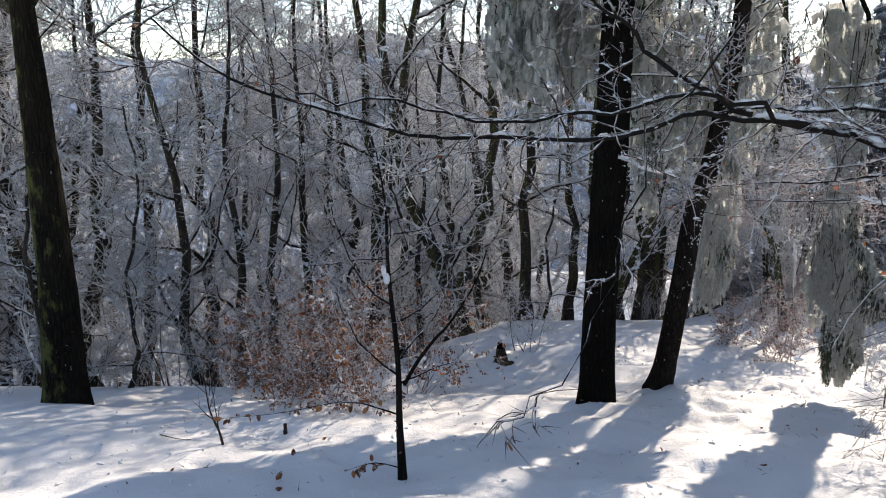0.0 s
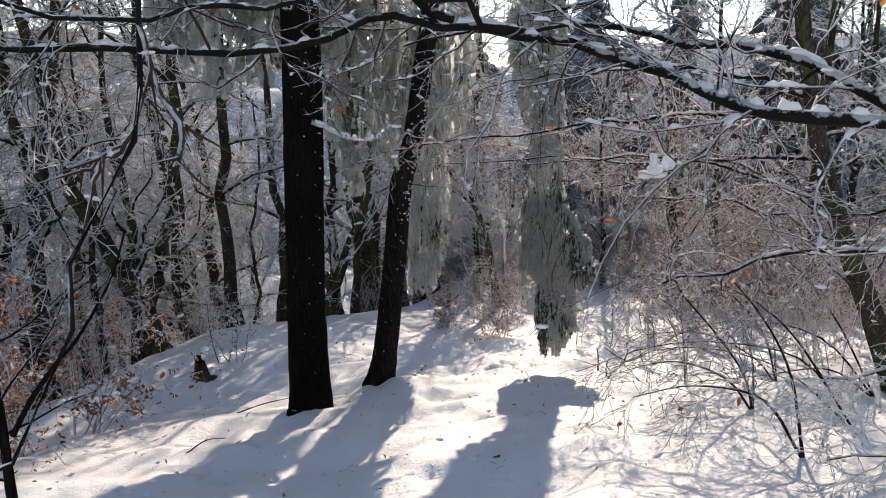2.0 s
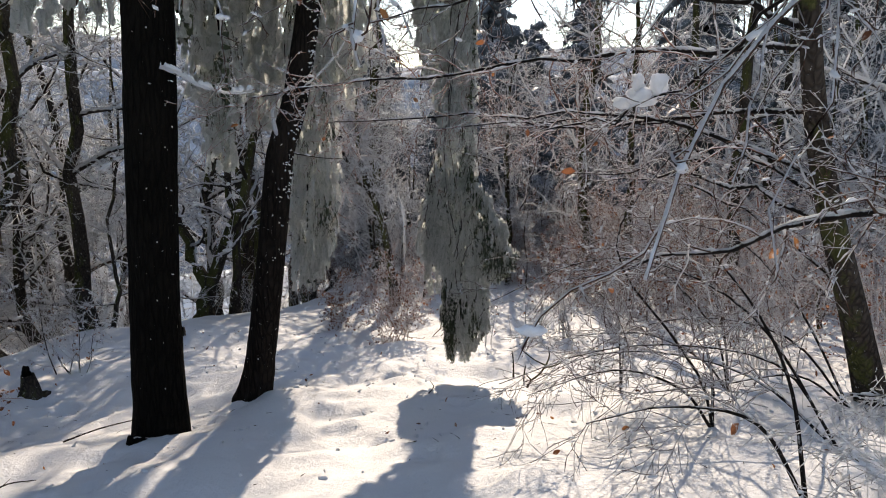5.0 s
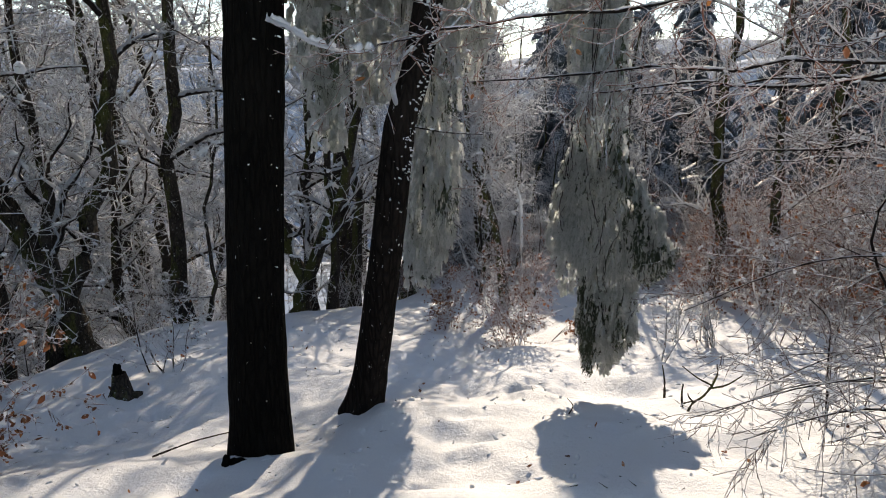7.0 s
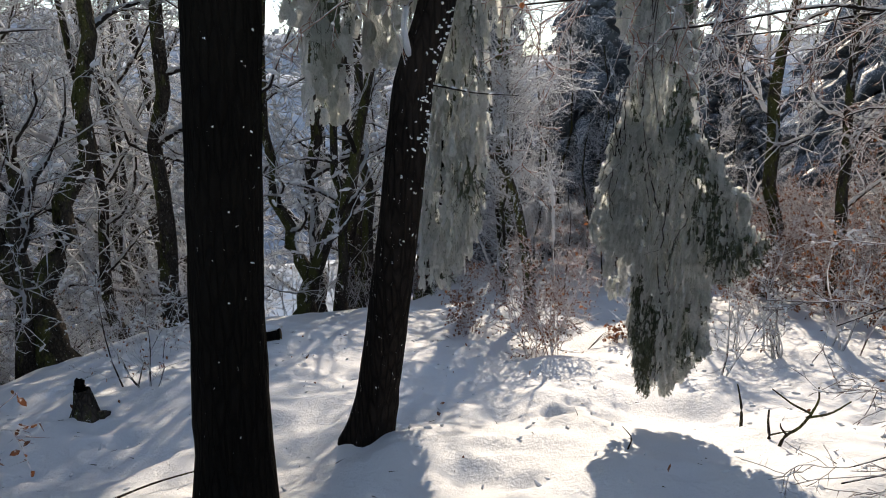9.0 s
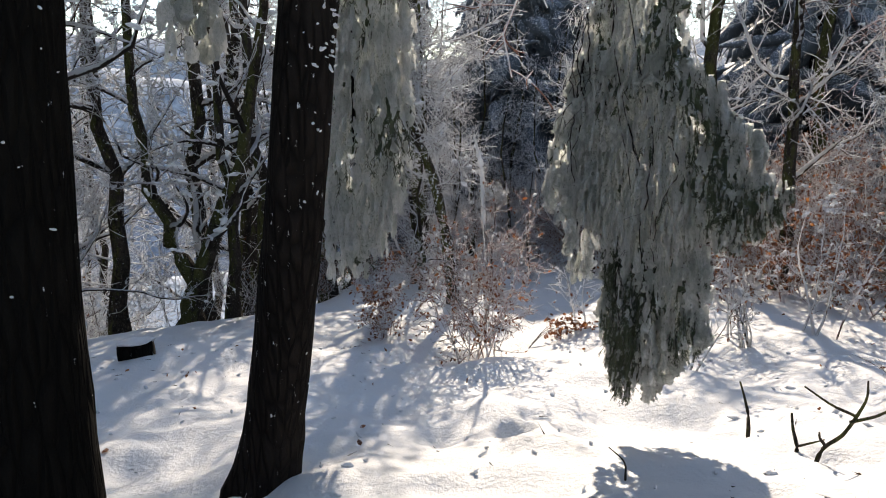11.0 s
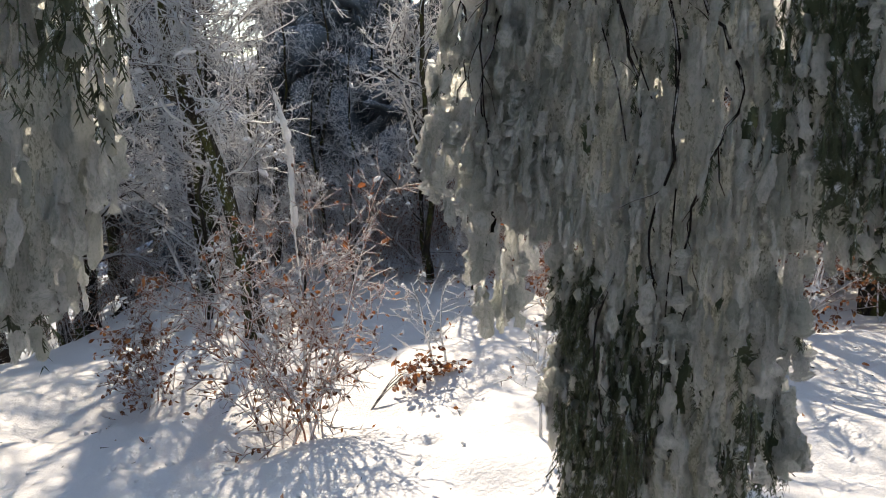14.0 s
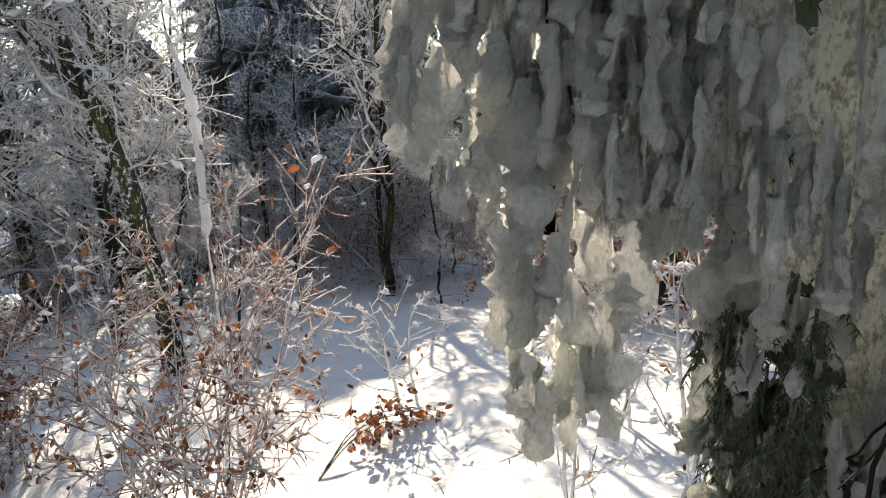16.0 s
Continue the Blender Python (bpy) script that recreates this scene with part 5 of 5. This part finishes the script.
# ---- shrubs and saplings ----
def shrub(seed, name, label, category, height, stems_n, spread, twig_mat, leaf_n, snow_n, group="", r0=0.012, fan=0.5, leaf_low=0.0, fine=7, third=4, leaf=0.028, clot=0.010):
    """A many-stemmed young beech or shrub at the origin, with rimed twigs, dead leaves and blobs of snow."""
    rng = np.random.default_rng(seed)
    root = thing(name, label, category, group=group)
    P = np.empty((stems_n, 9, 3))
    P[:, 0] = rng.normal(0, spread * 0.12, (stems_n, 3)) * np.array([1, 1, 0])
    d = unit(rng.standard_normal((stems_n, 3)) * np.array([fan, fan, 0]) + np.array([0, 0, 1.0]))
    hh = height * rng.uniform(0.55, 1.0, stems_n)
    for s in range(1, 9):
        d = unit(d + 0.10 * rng.standard_normal((stems_n, 3)) + np.array([0, 0, 0.02]))
        P[:, s] = P[:, s - 1] + d * (hh / 8)[:, None]
    R = r0 * (1 - 0.75 * np.linspace(0, 1, 9))[None, :] * rng.uniform(0.6, 1.1, (stems_n, 1))
    for i in range(stems_n):
        part("stem", [tubes(P[i : i + 1], R[i : i + 1], 5)], twig_mat if twig_mat in (RIME_R, RIME_B) else RIME_L, root)
    B, S = sprout(rng, P, R, fine, 0.12, 1.0, 58, spread * 0.55, 6, 0.16, 0.03, 0.6, 0.003, 0.4)
    C, SC = sprout(rng, B, S, third, 0.15, 1.0, 48, spread * 0.25, 3, 0.16, 0.0, 0.7, 0.003, 0.3)
    part("twigwork", [tubes(B, S, 3), tubes(C, SC, 3), twigs(rng, C, 3, 0.1, 1, 50, spread * 0.07, 0.0045)], twig_mat, root, "fine twigs with rime", kind="stuff")
    if leaf_n:
        keep = np.argsort(C[:, 0, 2] + 0.4 * height * rng.standard_normal(len(C)))[: int(len(C) * (1 - leaf_low))]
        part("foliage", [leaves(rng, C[rng.choice(keep, leaf_n)], 1, 0.2, 1.0, leaf)], LEAF, root, "withered brown leaves", kind="stuff")
    if snow_n:
        k = rng.choice(len(C), min(snow_n, len(C)), replace=False)
        part("snow", [puffs(rng, C[k], 3, clot), puffs(rng, B[rng.choice(len(B), len(B) // 3, replace=False)], 2, clot * 1.4)], LOAD, root, "clots of snow on the twigs", kind="stuff")
    return root


def put(ob, x, y, turn=0.0, size=1.0, sink=0.03):
    ob.matrix_basis = placed(None, x, y, turn, size, sink=sink)
    return ob


put(shrub(201, "beech_shrub", "young beech shrub bowed with snow and brown leaves", "shrub", 1.7, 13, 0.66, RIME_B, 620, 150, "", 0.007, 0.34, 0.15, 9, 6, 0.032, 0.0075), 5.2, 11.15)
low_spray = thing("beech_sapling", "low beech spray with rust-brown leaves spreading over the snow", "sapling", at_ground(5.75, 11.2, 0.02))
rng10 = np.random.default_rng(206)
spray_lines = np.stack([smooth_line([(0, 0, 0), (0.2 + 0.05 * q, 0.02 * q, 0.14 + 0.03 * q), (0.42 + 0.06 * q, 0.03 - 0.03 * q, 0.17 + 0.03 * q), (0.62 + 0.05 * q, -0.05 * q, 0.12 + 0.03 * q)], 9) for q in range(3)])
for q in range(3):
    part("stem", [tubes(spray_lines[q : q + 1], np.linspace(0.004, 0.0015, 9)[None], 5)], RIME_C, low_spray)
side_, side_r = sprout(rng10, spray_lines, np.full((3, 9), 0.004), 9, 0.25, 1.0, 48, 0.16, 5, 0.14, 0.0, 0.6, 0.0018)
part("twigwork", [tubes(side_, side_r, 3)], RIME_N, low_spray, kind="stuff")
part("foliage", [leaves(rng10, side_, 6, 0.2, 1.0, 0.042)], LEAF, low_spray, "rust-brown beech leaves", kind="stuff")
put(shrub(202, "beech_shrub", "small rimed beech shrub with brown leaves", "shrub", 1.0, 6, 0.5, RIME_B, 420, 60, "", 0.007, 0.3, 0, 9, 5, 0.036, 0.009), 4.92, 12.56)
put(shrub(203, "beech_shrub", "pale frosted shrub beside the old stump", "shrub", 1.35, 6, 0.65, RIME_D, 120, 70, "", 0.010, 0.35), 1.3, 11.6)
brown_ = shrub(204, "beech_shrub", "young beech full of withered rust-brown leaves", "shrub", 1.9, 7, 0.95, RIME_R, 750, 60, "brown-leaved young beeches", 0.011, 0.45, 0.45, leaf=0.046)
put(brown_, -0.9, 8.1)
copy_thing(brown_, placed(None, -1.5, 8.75, 130, 1.1))
copy_thing(brown_, placed(None, -0.35, 9.3, 250, 1.0))
copy_thing(brown_, placed(None, -2.3, 9.2, 60, 0.9))
for x_, y_, turn_, size_ in ((8.9, 9.9, 20, 0.85), (9.5, 9.35, 110, 0.8), (9.75, 10.35, 200, 1.0), (8.75, 10.7, 300, 0.8), (10.5, 9.7, 75, 1.0), (10.1, 8.75, 160, 0.9), (8.5, 11.6, 45, 0.75), (9.3, 12.3, 130, 0.85), (9.9, 11.2, 260, 0.9), (10.9, 11.4, 10, 1.1), (10.4, 12.6, 90, 1.0), (-1.65, 7.7, 210, 0.75), (-0.85, 7.35, 330, 0.55)):
    copy_thing(brown_, placed(None, x_, y_, turn_, size_))
put(shrub(205, "beech_sapling", "slim dark young beech with withered orange-brown leaves, rooted in snow", "sapling", 1.75, 2, 0.8, RIME_R, 170, 40, "", 0.016, 0.10, 0.1, 9, 5, 0.04, 0.014), 7.62, 9.42)
put(shrub(207, "bare_shrub", "low clump of thin dark bare stems standing in snow", "shrub", 0.75, 7, 0.3, RIME_N, 12, 10, "", 0.009, 0.28, 0, 4, 2, 0.036), 7.05, 9.85)
for seed_, x_, y_, h_ in ((211, 7.2, 10.1, 1.3), (212, 7.62, 9.68, 1.5), (213, 6.95, 10.35, 1.0), (214, 5.85, 9.95, 0.75), (215, 6.25, 9.75, 1.0), (216, 6.5, 11.3, 0.7)):
    put(shrub(seed_, "beech_sapling", "thin beech sapling with a few brown leaves, rooted in snow", "sapling", h_, 2, 0.5, RIME_A, 26, 16, "thin saplings in the clearing", 0.011, 0.2, 0, 8, 3), x_, y_)

thicket_a = shrub(221, "undergrowth_shrub", "reddish undergrowth shrub tangled with rimed twigs and dead leaves", "shrub", 1.9, 8, 1.0, RIME_R, 360, 0, "undergrowth at the edge of the clearing", 0.007, 0.35, 0, 8, 3, 0.036)
thicket_b = shrub(222, "undergrowth_shrub", "tangled leafless undergrowth white with rime", "shrub", 2.4, 8, 1.1, RIME_D, 60, 0, "undergrowth at the edge of the clearing", 0.012, 0.32, 0, 7, 3)
brng = np.random.default_rng(9)
spots_ = []
while len(spots_) < 124:
    if len(spots_) < 96:
        a_ = brng.uniform(14, 95)
        d_ = (8.4 if a_ < 50 else 6.6) + 6.0 * brng.random() ** 1.4
        x_, y_ = 3.6 + d_ * math.sin(radians(a_)), 8.4 + d_ * math.cos(radians(a_))
    else:
        x_ = brng.uniform(-9, 5)
        y_ = 9.8 + 6.4 * float(step(-2.6, 2.0, x_)) + brng.uniform(0.3, 5)
    if min([9] + [math.hypot(x_ - p[0], y_ - p[1]) for p in spots_]) > 0.4:
        spots_.append((x_, y_))
for q_, (x_, y_) in enumerate(spots_):
    m_ = placed(None, x_, y_, float(brng.uniform(0, 360)), float(brng.uniform(0.8, 1.3)) * (0.8 if y_ > 12 and x_ > 4 else 1.0), sink=0.05)
    src_ = (thicket_a if (q_ % 3 and q_ < 96) else thicket_b)
    if src_.location.length == 0:
        src_.matrix_basis = m_
    else:
        copy_thing(src_, m_)

for q_, (x_, y_) in enumerate(((6.2, 6.1), (6.6, 5.3), (6.9, 6.8), (7.3, 5.9), (7.7, 7.2), (6.5, 4.6), (8.1, 6.3), (7.6, 5.0), (8.9, 7.0))):
    copy_thing(thicket_a if q_ % 5 else thicket_b, placed(None, x_, y_, 67.0 * q_, 0.75 + 0.05 * (q_ * 7 % 6), sink=0.05))

# snow-plastered bare pole in the thicket
pole = thing("dead_pole", "thin bare dead pole plastered with white rime", "tree", at_ground(5.62, 11.7, 0.05))
rng7 = np.random.default_rng(231)
PP, RP = stem([(0, 0, 0), (0.02, 0, 0.6), (-0.03, 0, 1.2), (-0.05, 0.02, 1.75), (-0.14, 0.05, 2.1)], 0.012, 0.005, 24)
part("trunk", [tubes(PP, RP, 7)], RIME_L, pole)
PQ = pick(PP, np.linspace(0.5, 0.97, 26)[None])[0]
RQ = np.interp(np.linspace(0, 1, 26), [0, 0.06, 0.5, 0.8, 0.95, 1], [0.004, 0.019, 0.021, 0.013, 0.009, 0.002])[None] * (1 + 0.22 * rng7.standard_normal((1, 26)))
part("rime", [tubes(PQ, RQ, 9, 0.14, rng7)], RIME_D, pole, "knobbly sleeve of white rime")

# sapling in the foreground, with side twigs and a wedge of snow in its fork
sap = thing("beech_sapling", "slim dark sapling with rimed twigs and brown leaves at its foot", "sapling", at_ground(-0.32, 5.24, 0.04))
rng8 = np.random.default_rng(241)
PS, RS = stem([(0, 0, 0), (-0.02, 0, 0.5), (-0.03, 0.02, 1.0), (-0.09, 0.02, 1.65), (-0.10, 0.0, 2.1), (-0.16, 0, 2.5)], 0.034, 0.004, 20, 0.2)
part("trunk", [tubes(PS, RS, 10, 0.04, rng8)], BARK_SPECK, sap)
B_, S_ = sprout(rng8, PS, RS, 14, 0.28, 1.0, 60, 0.75, 7, 0.14, 0.06, 0.4, 0.003, 0.3)
C_, SC_ = sprout(rng8, B_, S_, 6, 0.15, 1.0, 48, 0.32, 5, 0.16, 0.02, 0.6, 0.0025)
for i_ in range(len(B_)):
    part("limb", [tubes(B_[i_ : i_ + 1], S_[i_ : i_ + 1], 5)], RIME_C, sap)
part("twigwork", [tubes(C_, SC_, 3), twigs(rng8, C_, 4, 0.1, 1, 50, 0.05, 0.0025)], RIME_A, sap, "fine rimed twigs", kind="stuff")
foot_ = smooth_line([(0.01, 0, 0.12), (-0.2, -0.1, 0.22), (-0.42, -0.15, 0.18)], 7)[None]
foot2_ = smooth_line([(-0.01, 0, 0.55), (-0.4, 0.0, 0.66), (-0.9, 0.05, 0.55), (-1.4, 0.05, 0.50)], 9)[None]
part("limb", [tubes(foot_, np.linspace(0.006, 0.002, 7)[None], 5), ], RIME_C, sap)
part("limb", [tubes(foot2_, np.linspace(0.008, 0.002, 9)[None], 5)], RIME_C, sap)
side_limb = smooth_line([Vector(p) - sap.location for p in ((-0.30, 5.246, 1.76), (-0.282, 5.246, 1.795), (-0.198, 5.26, 1.939), (-0.07, 5.281, 2.107), (0.03, 5.297, 2.212), (0.217, 5.328, 2.507), (0.30, 5.34, 2.75))], 16)[None]
part("limb", [tubes(side_limb, np.linspace(0.018, 0.005, 16)[None], 7, 0.05, rng8)], BARK_SPECK, sap, "dark limb forking off aslant")
part("foliage", [leaves(rng8, foot_, 16, 0.3, 1.0, 0.055), leaves(rng8, foot2_, 34, 0.1, 1.0, 0.05), leaves(rng8, PS[:, :8], 6, 0.1, 1, 0.05)], LEAF, sap, "withered leaves hanging on the lowest twigs", kind="stuff")
part("snow_wedge", [lump(rng8, (0.022, 0.02, 0.04), (-0.10, -0.02, 1.60), 0.25, 14, 9), lump(rng8, (0.018, 0.018, 0.035), (-0.12, -0.015, 1.66), 0.25, 12, 8)], LOAD, sap, "wedge of snow in the fork")
part("snow", [puffs(rng8, B_, 2, 0.008)], LOAD, sap, kind="stuff")

seedling = thing("beech_seedling", "tiny bare forked seedling standing in snow", "sapling", at_ground(-1.95, 6.15, 0.03))
rng9 = np.random.default_rng(251)
PT_, RT_ = stem([(0, 0, 0), (-0.03, 0, 0.16), (-0.10, 0, 0.35), (-0.13, 0, 0.62)], 0.014, 0.004, 12)
part("trunk", [tubes(PT_, RT_, 7)], BARK_GREY, seedling)
B_, S_ = sprout(rng9, PT_, RT_, 7, 0.15, 0.95, 38, 0.34, 6, 0.1, 0.05, 0.6, 0.0025, 0.3)
for i_ in range(len(B_)):
    part("limb", [tubes(B_[i_ : i_ + 1], S_[i_ : i_ + 1], 5)], RIME_C, seedling)
B2_, S2_ = sprout(rng9, B_, S_, 3, 0.3, 0.95, 40, 0.12, 4, 0.1, 0.05, 0.7, 0.002)
part("twigwork", [tubes(B2_, S2_, 3)], RIME_C, seedling, kind="stuff")


def bare_shrub(seed, x, y, lines, r0, label, side_k=9, side_len=0.55):
    """Arching thin stems along lines, with fine bare twigs."""
    rng = np.random.default_rng(seed)
    root = thing("bare_shrub", label, "shrub", at_ground(x, y, 0.03), "bare arching shrubs beside the way")
    o = np.array(root.location)
    for pts in lines:
        P, R = stem(np.array([(0, 0, 0)] + [tuple(np.array(p) - o) for p in pts]), r0, 0.003, 16)
        part("stem", [tubes(P, R, 7, 0.04, rng)], RIME_C, root)
        B, S = sprout(rng, P, R, side_k, 0.15, 1.0, 50, side_len, 8, 0.22, -0.03, 0.45, 0.0022, 0.3, 0.005)
        C, SC = sprout(rng, B, S, 8, 0.15, 1.0, 45, side_len * 0.45, 5, 0.16, -0.02, 0.7, 0.0022)
        part("twigwork", [tubes(B, S, 4), tubes(C, SC, 3), twigs(rng, C, 3, 0.1, 1, 45, 0.06, 0.0018)], RIME_N, root, "thin bare twigs", kind="stuff")
        part("snow", [puffs(rng, C[::2], 1, 0.007)], LOAD, root, "bits of snow caught on the twigs", kind="stuff")
    return root


bare_shrub(261, 4.66, 5.4, [[(4.62, 5.48, 1.3), (4.4, 5.6, 1.65), (4.15, 5.72, 1.98), (4.1, 5.75, 2.3), (4.4, 5.6, 2.8), (4.8, 5.4, 3.4)], [(4.5, 5.5, 1.25), (4.2, 5.6, 1.4), (3.9, 5.67, 1.42), (3.5, 5.8, 1.3)], [(4.8, 5.6, 1.4), (4.9, 6.0, 1.8), (4.8, 6.4, 2.2)]], 0.011, "bare arching shrub with thin dark twigs, rooted in snow", 11, 0.6)
bare_shrub(262, 5.4, 5.9, [[(5.3, 6.0, 1.4), (5.0, 6.2, 1.8), (4.7, 6.5, 2.0)], [(5.5, 6.1, 1.4), (5.6, 6.5, 1.9), (5.5, 6.9, 2.3)], [(5.2, 6.0, 1.2), (4.8, 6.2, 1.4), (4.4, 6.5, 1.35)]], 0.009, "bare tangled shrub beside the way", 10, 0.6)
bare_shrub(264, 5.0, 6.6, [[(4.95, 6.6, 1.2), (4.8, 6.5, 1.5), (4.5, 6.4, 1.7)], [(5.1, 6.7, 1.2), (5.3, 6.8, 1.6), (5.4, 6.9, 1.9)]], 0.008, "thin bare shrub with pinkish twigs", 10, 0.5)
bare_shrub(265, 4.95, 4.75, [[(4.7, 5.0, 1.55), (4.3, 5.4, 1.62), (3.95, 5.8, 1.5), (3.6, 6.25, 1.2)], [(4.6, 5.1, 1.8), (4.2, 5.5, 2.1), (3.9, 5.9, 2.05), (3.55, 6.3, 1.75)], [(4.75, 5.2, 1.4), (4.5, 5.7, 1.45), (4.3, 6.2, 1.3), (4.1, 6.6, 1.0)]], 0.009, "bare shrub with long drooping pinkish twigs", 8, 0.6)
bare_shrub(266, 5.6, 5.1, [[(5.35, 5.4, 1.5), (5.0, 5.8, 1.6), (4.75, 6.3, 1.4), (4.6, 6.8, 1.0)], [(5.5, 5.5, 1.7), (5.4, 6.0, 2.1), (5.1, 6.5, 2.15), (4.9, 7.0, 1.9)], [(5.3, 5.3, 1.3), (4.9, 5.6, 1.2), (4.5, 5.9, 1.1)]], 0.009, "bare shrub with long drooping pinkish twigs", 8, 0.6)
bare_shrub(263, 4.0, 4.3, [[(3.95, 4.4, 1.75), (3.8, 4.5, 2.1), (3.6, 4.65, 2.4)], [(3.8, 4.45, 1.6), (3.4, 4.6, 1.7), (3.1, 4.8, 1.6)]], 0.012, "low bare shrub with thin twigs", 9, 0.5)


# ---- sticks, stump and log ----
def stick(seed, label, pts, r0, r1, forks=()):
    rng = np.random.default_rng(seed)
    root = thing("fallen_stick", label, "stick", pts[0], "dead sticks poking out of the snow")
    o = np.array(pts[0])
    P, R = stem(np.array(pts) - o, r0, r1, 10)
    part("shaft", [tubes(P, R, 7, 0.08, rng)], BARK_GREY, root)
    for f in forks:
        Q, S = stem(np.array(f) - o, r1 * 1.1, r1 * 0.5, 8)
        part("fork", [tubes(Q, S, 6, 0.08, rng)], BARK_GREY, root)
    return root


def up_(x, y, h):
    return (x, y, float(gz(x, y)) + h)


stick(301, "short dark stick standing in the snow", [up_(5.14, 8.28, -0.05), (5.14, 8.29, 0.38), (5.17, 8.34, 0.45), (5.19, 8.40, 0.54)], 0.013, 0.005)
stick(302, "forked dark stick poking out of the snow", [up_(4.985, 7.88, -0.05), (4.985, 7.89, 0.43), (5.02, 7.94, 0.48), (5.07, 7.99, 0.535)], 0.012, 0.006, [[(4.985, 7.89, 0.42), (5.03, 7.84, 0.45), (5.06, 7.80, 0.475)]])
stick(303, "fallen forked branch lying half out of the snow", [up_(4.90, 7.74, -0.04), (4.94, 7.726, 0.49), (5.0, 7.68, 0.56), (5.06, 7.66, 0.645)], 0.011, 0.008, [[(5.06, 7.66, 0.645), (4.98, 7.73, 0.69), (4.90, 7.82, 0.765)], [(5.06, 7.66, 0.645), (5.07, 7.63, 0.74), (5.05, 7.62, 0.83)], [(5.03, 7.67, 0.62), (5.14, 7.60, 0.66), (5.24, 7.55, 0.74)], [(4.95, 7.72, 0.5), (4.90, 7.72, 0.55), (4.875, 7.71, 0.59)]])
stick(304, "thin twig lying on the snow", [up_(4.05, 8.05, 0.008), up_(4.18, 8.2, 0.03), up_(4.22, 8.35, 0.06)], 0.006, 0.003)
stick(305, "long thin twig lying on the snow", [up_(1.1, 8.75, 0.01), up_(1.4, 8.95, 0.05), up_(1.75, 9.15, 0.03)], 0.008, 0.004)
stick(306, "small bit of branch lying on the snow", [up_(0.55, 7.5, 0.0), up_(0.72, 7.65, 0.05), up_(0.9, 7.72, 0.04)], 0.007, 0.003, [[up_(0.7, 7.63, 0.04), up_(0.75, 7.8, 0.09)]])
stick(307, "short twig stub poking out of the snow", [up_(-1.5, 6.6, -0.03), up_(-1.5, 6.6, 0.10)], 0.022, 0.016)
stick(308, "thin twig lying on the snow", [up_(-2.6, 6.4, 0.008), up_(-2.4, 6.25, 0.02), up_(-2.25, 6.2, 0.015)], 0.005, 0.003)

stump = thing("tree_stump", "small weathered broken stump in the snow", "stump", at_ground(0.87, 11.0, 0.04))
rs = np.random.default_rng(311)
PU, RU = stem([(0, 0, 0), (0, 0, 0.12), (-0.015, 0, 0.26)], 0.10, 0.06, 8, 0.25)
part("trunk", [root_stem(rs, PU, RU, 14)], BARK_GREY, stump)
part("splinter", [lump(rs, (0.045, 0.045, 0.09), (-0.02, 0, 0.26), 0.5, 12, 9)], BARK_DARK, stump, "splintered dark top")
part("root", [lump(rs, (0.10, 0.05, 0.04), (0.09, -0.03, 0.03), 0.2, 12, 7)], BARK_GREY, stump)

log = thing("cut_log", "short dark cut log capped with snow", "log", at_ground(2.58, 12.62, 0.03))
rl = np.random.default_rng(312)
PL = smooth_line([(-0.14, 0.04, 0.05), (0.0, 0.0, 0.06), (0.14, -0.04, 0.07)], 8)[None]
part("shaft", [tubes(PL, np.full((1, 8), 0.08), 14, 0.03, rl)], BARK_DARK, log)
for e_, s_ in ((PL[0, 0], -1), (PL[0, -1], 1)):
    part("cut_end", [lump(rl, (0.012, 0.075, 0.075), tuple(e_), 0.03, 14, 9)], WOOD, log, "sawn end")
part("snow", [lump(rl, (0.16, 0.075, 0.035), (0, 0, 0.15), 0.12, 16, 9)], LOAD, log, "cap of snow")


# ---- litter ----
lr = np.random.default_rng(401)
litter = thing("forest_litter", "scattered twig bits, needles and leaf scraps on the snow", "litter", kind="stuff")
n_ = 520
lx, ly = lr.uniform(-3, 8.5, n_), lr.uniform(3.5, 13, n_)
lo_ = np.stack([lx, ly, gz(lx, ly) + 0.004], -1)
ld_ = unit(lr.standard_normal((n_, 3)) * np.array([1, 1, 0.15])) * lr.uniform(0.02, 0.09, n_)[:, None]
part("scraps", [spikes(lo_, ld_, lr.uniform(0.0015, 0.004, n_))], BARK_GREY, litter, kind="stuff")
ll_ = np.stack([lo_[:160], lo_[:160] + ld_[:160] * 0.5], 1) + np.array([0.1, 0.1, 0.006])
ll_[..., 2] = gz(ll_[..., 0], ll_[..., 1]) + 0.012
part("foliage", [leaves(lr, ll_, 1, 0, 1, 0.045, 0.0)], LEAF, litter, "fallen beech leaves", kind="stuff")

# bits of snow fallen from the branches
clods = thing("snow_clods", "small clods of snow fallen from the branches", "snow", kind="stuff")
cr = np.random.default_rng(411)
cx_, cy_ = cr.uniform(-3.5, 7.5, 420), cr.uniform(4.5, 12.8, 420)
spot_ = np.stack([cx_, cy_, gz(cx_, cy_) + 0.004], -1)
part("clod", [puffs(cr, np.stack([spot_, spot_ + np.array([0.03, 0.02, 0.0])], 1), 1, 0.014)], SNOW, clods, kind="stuff")
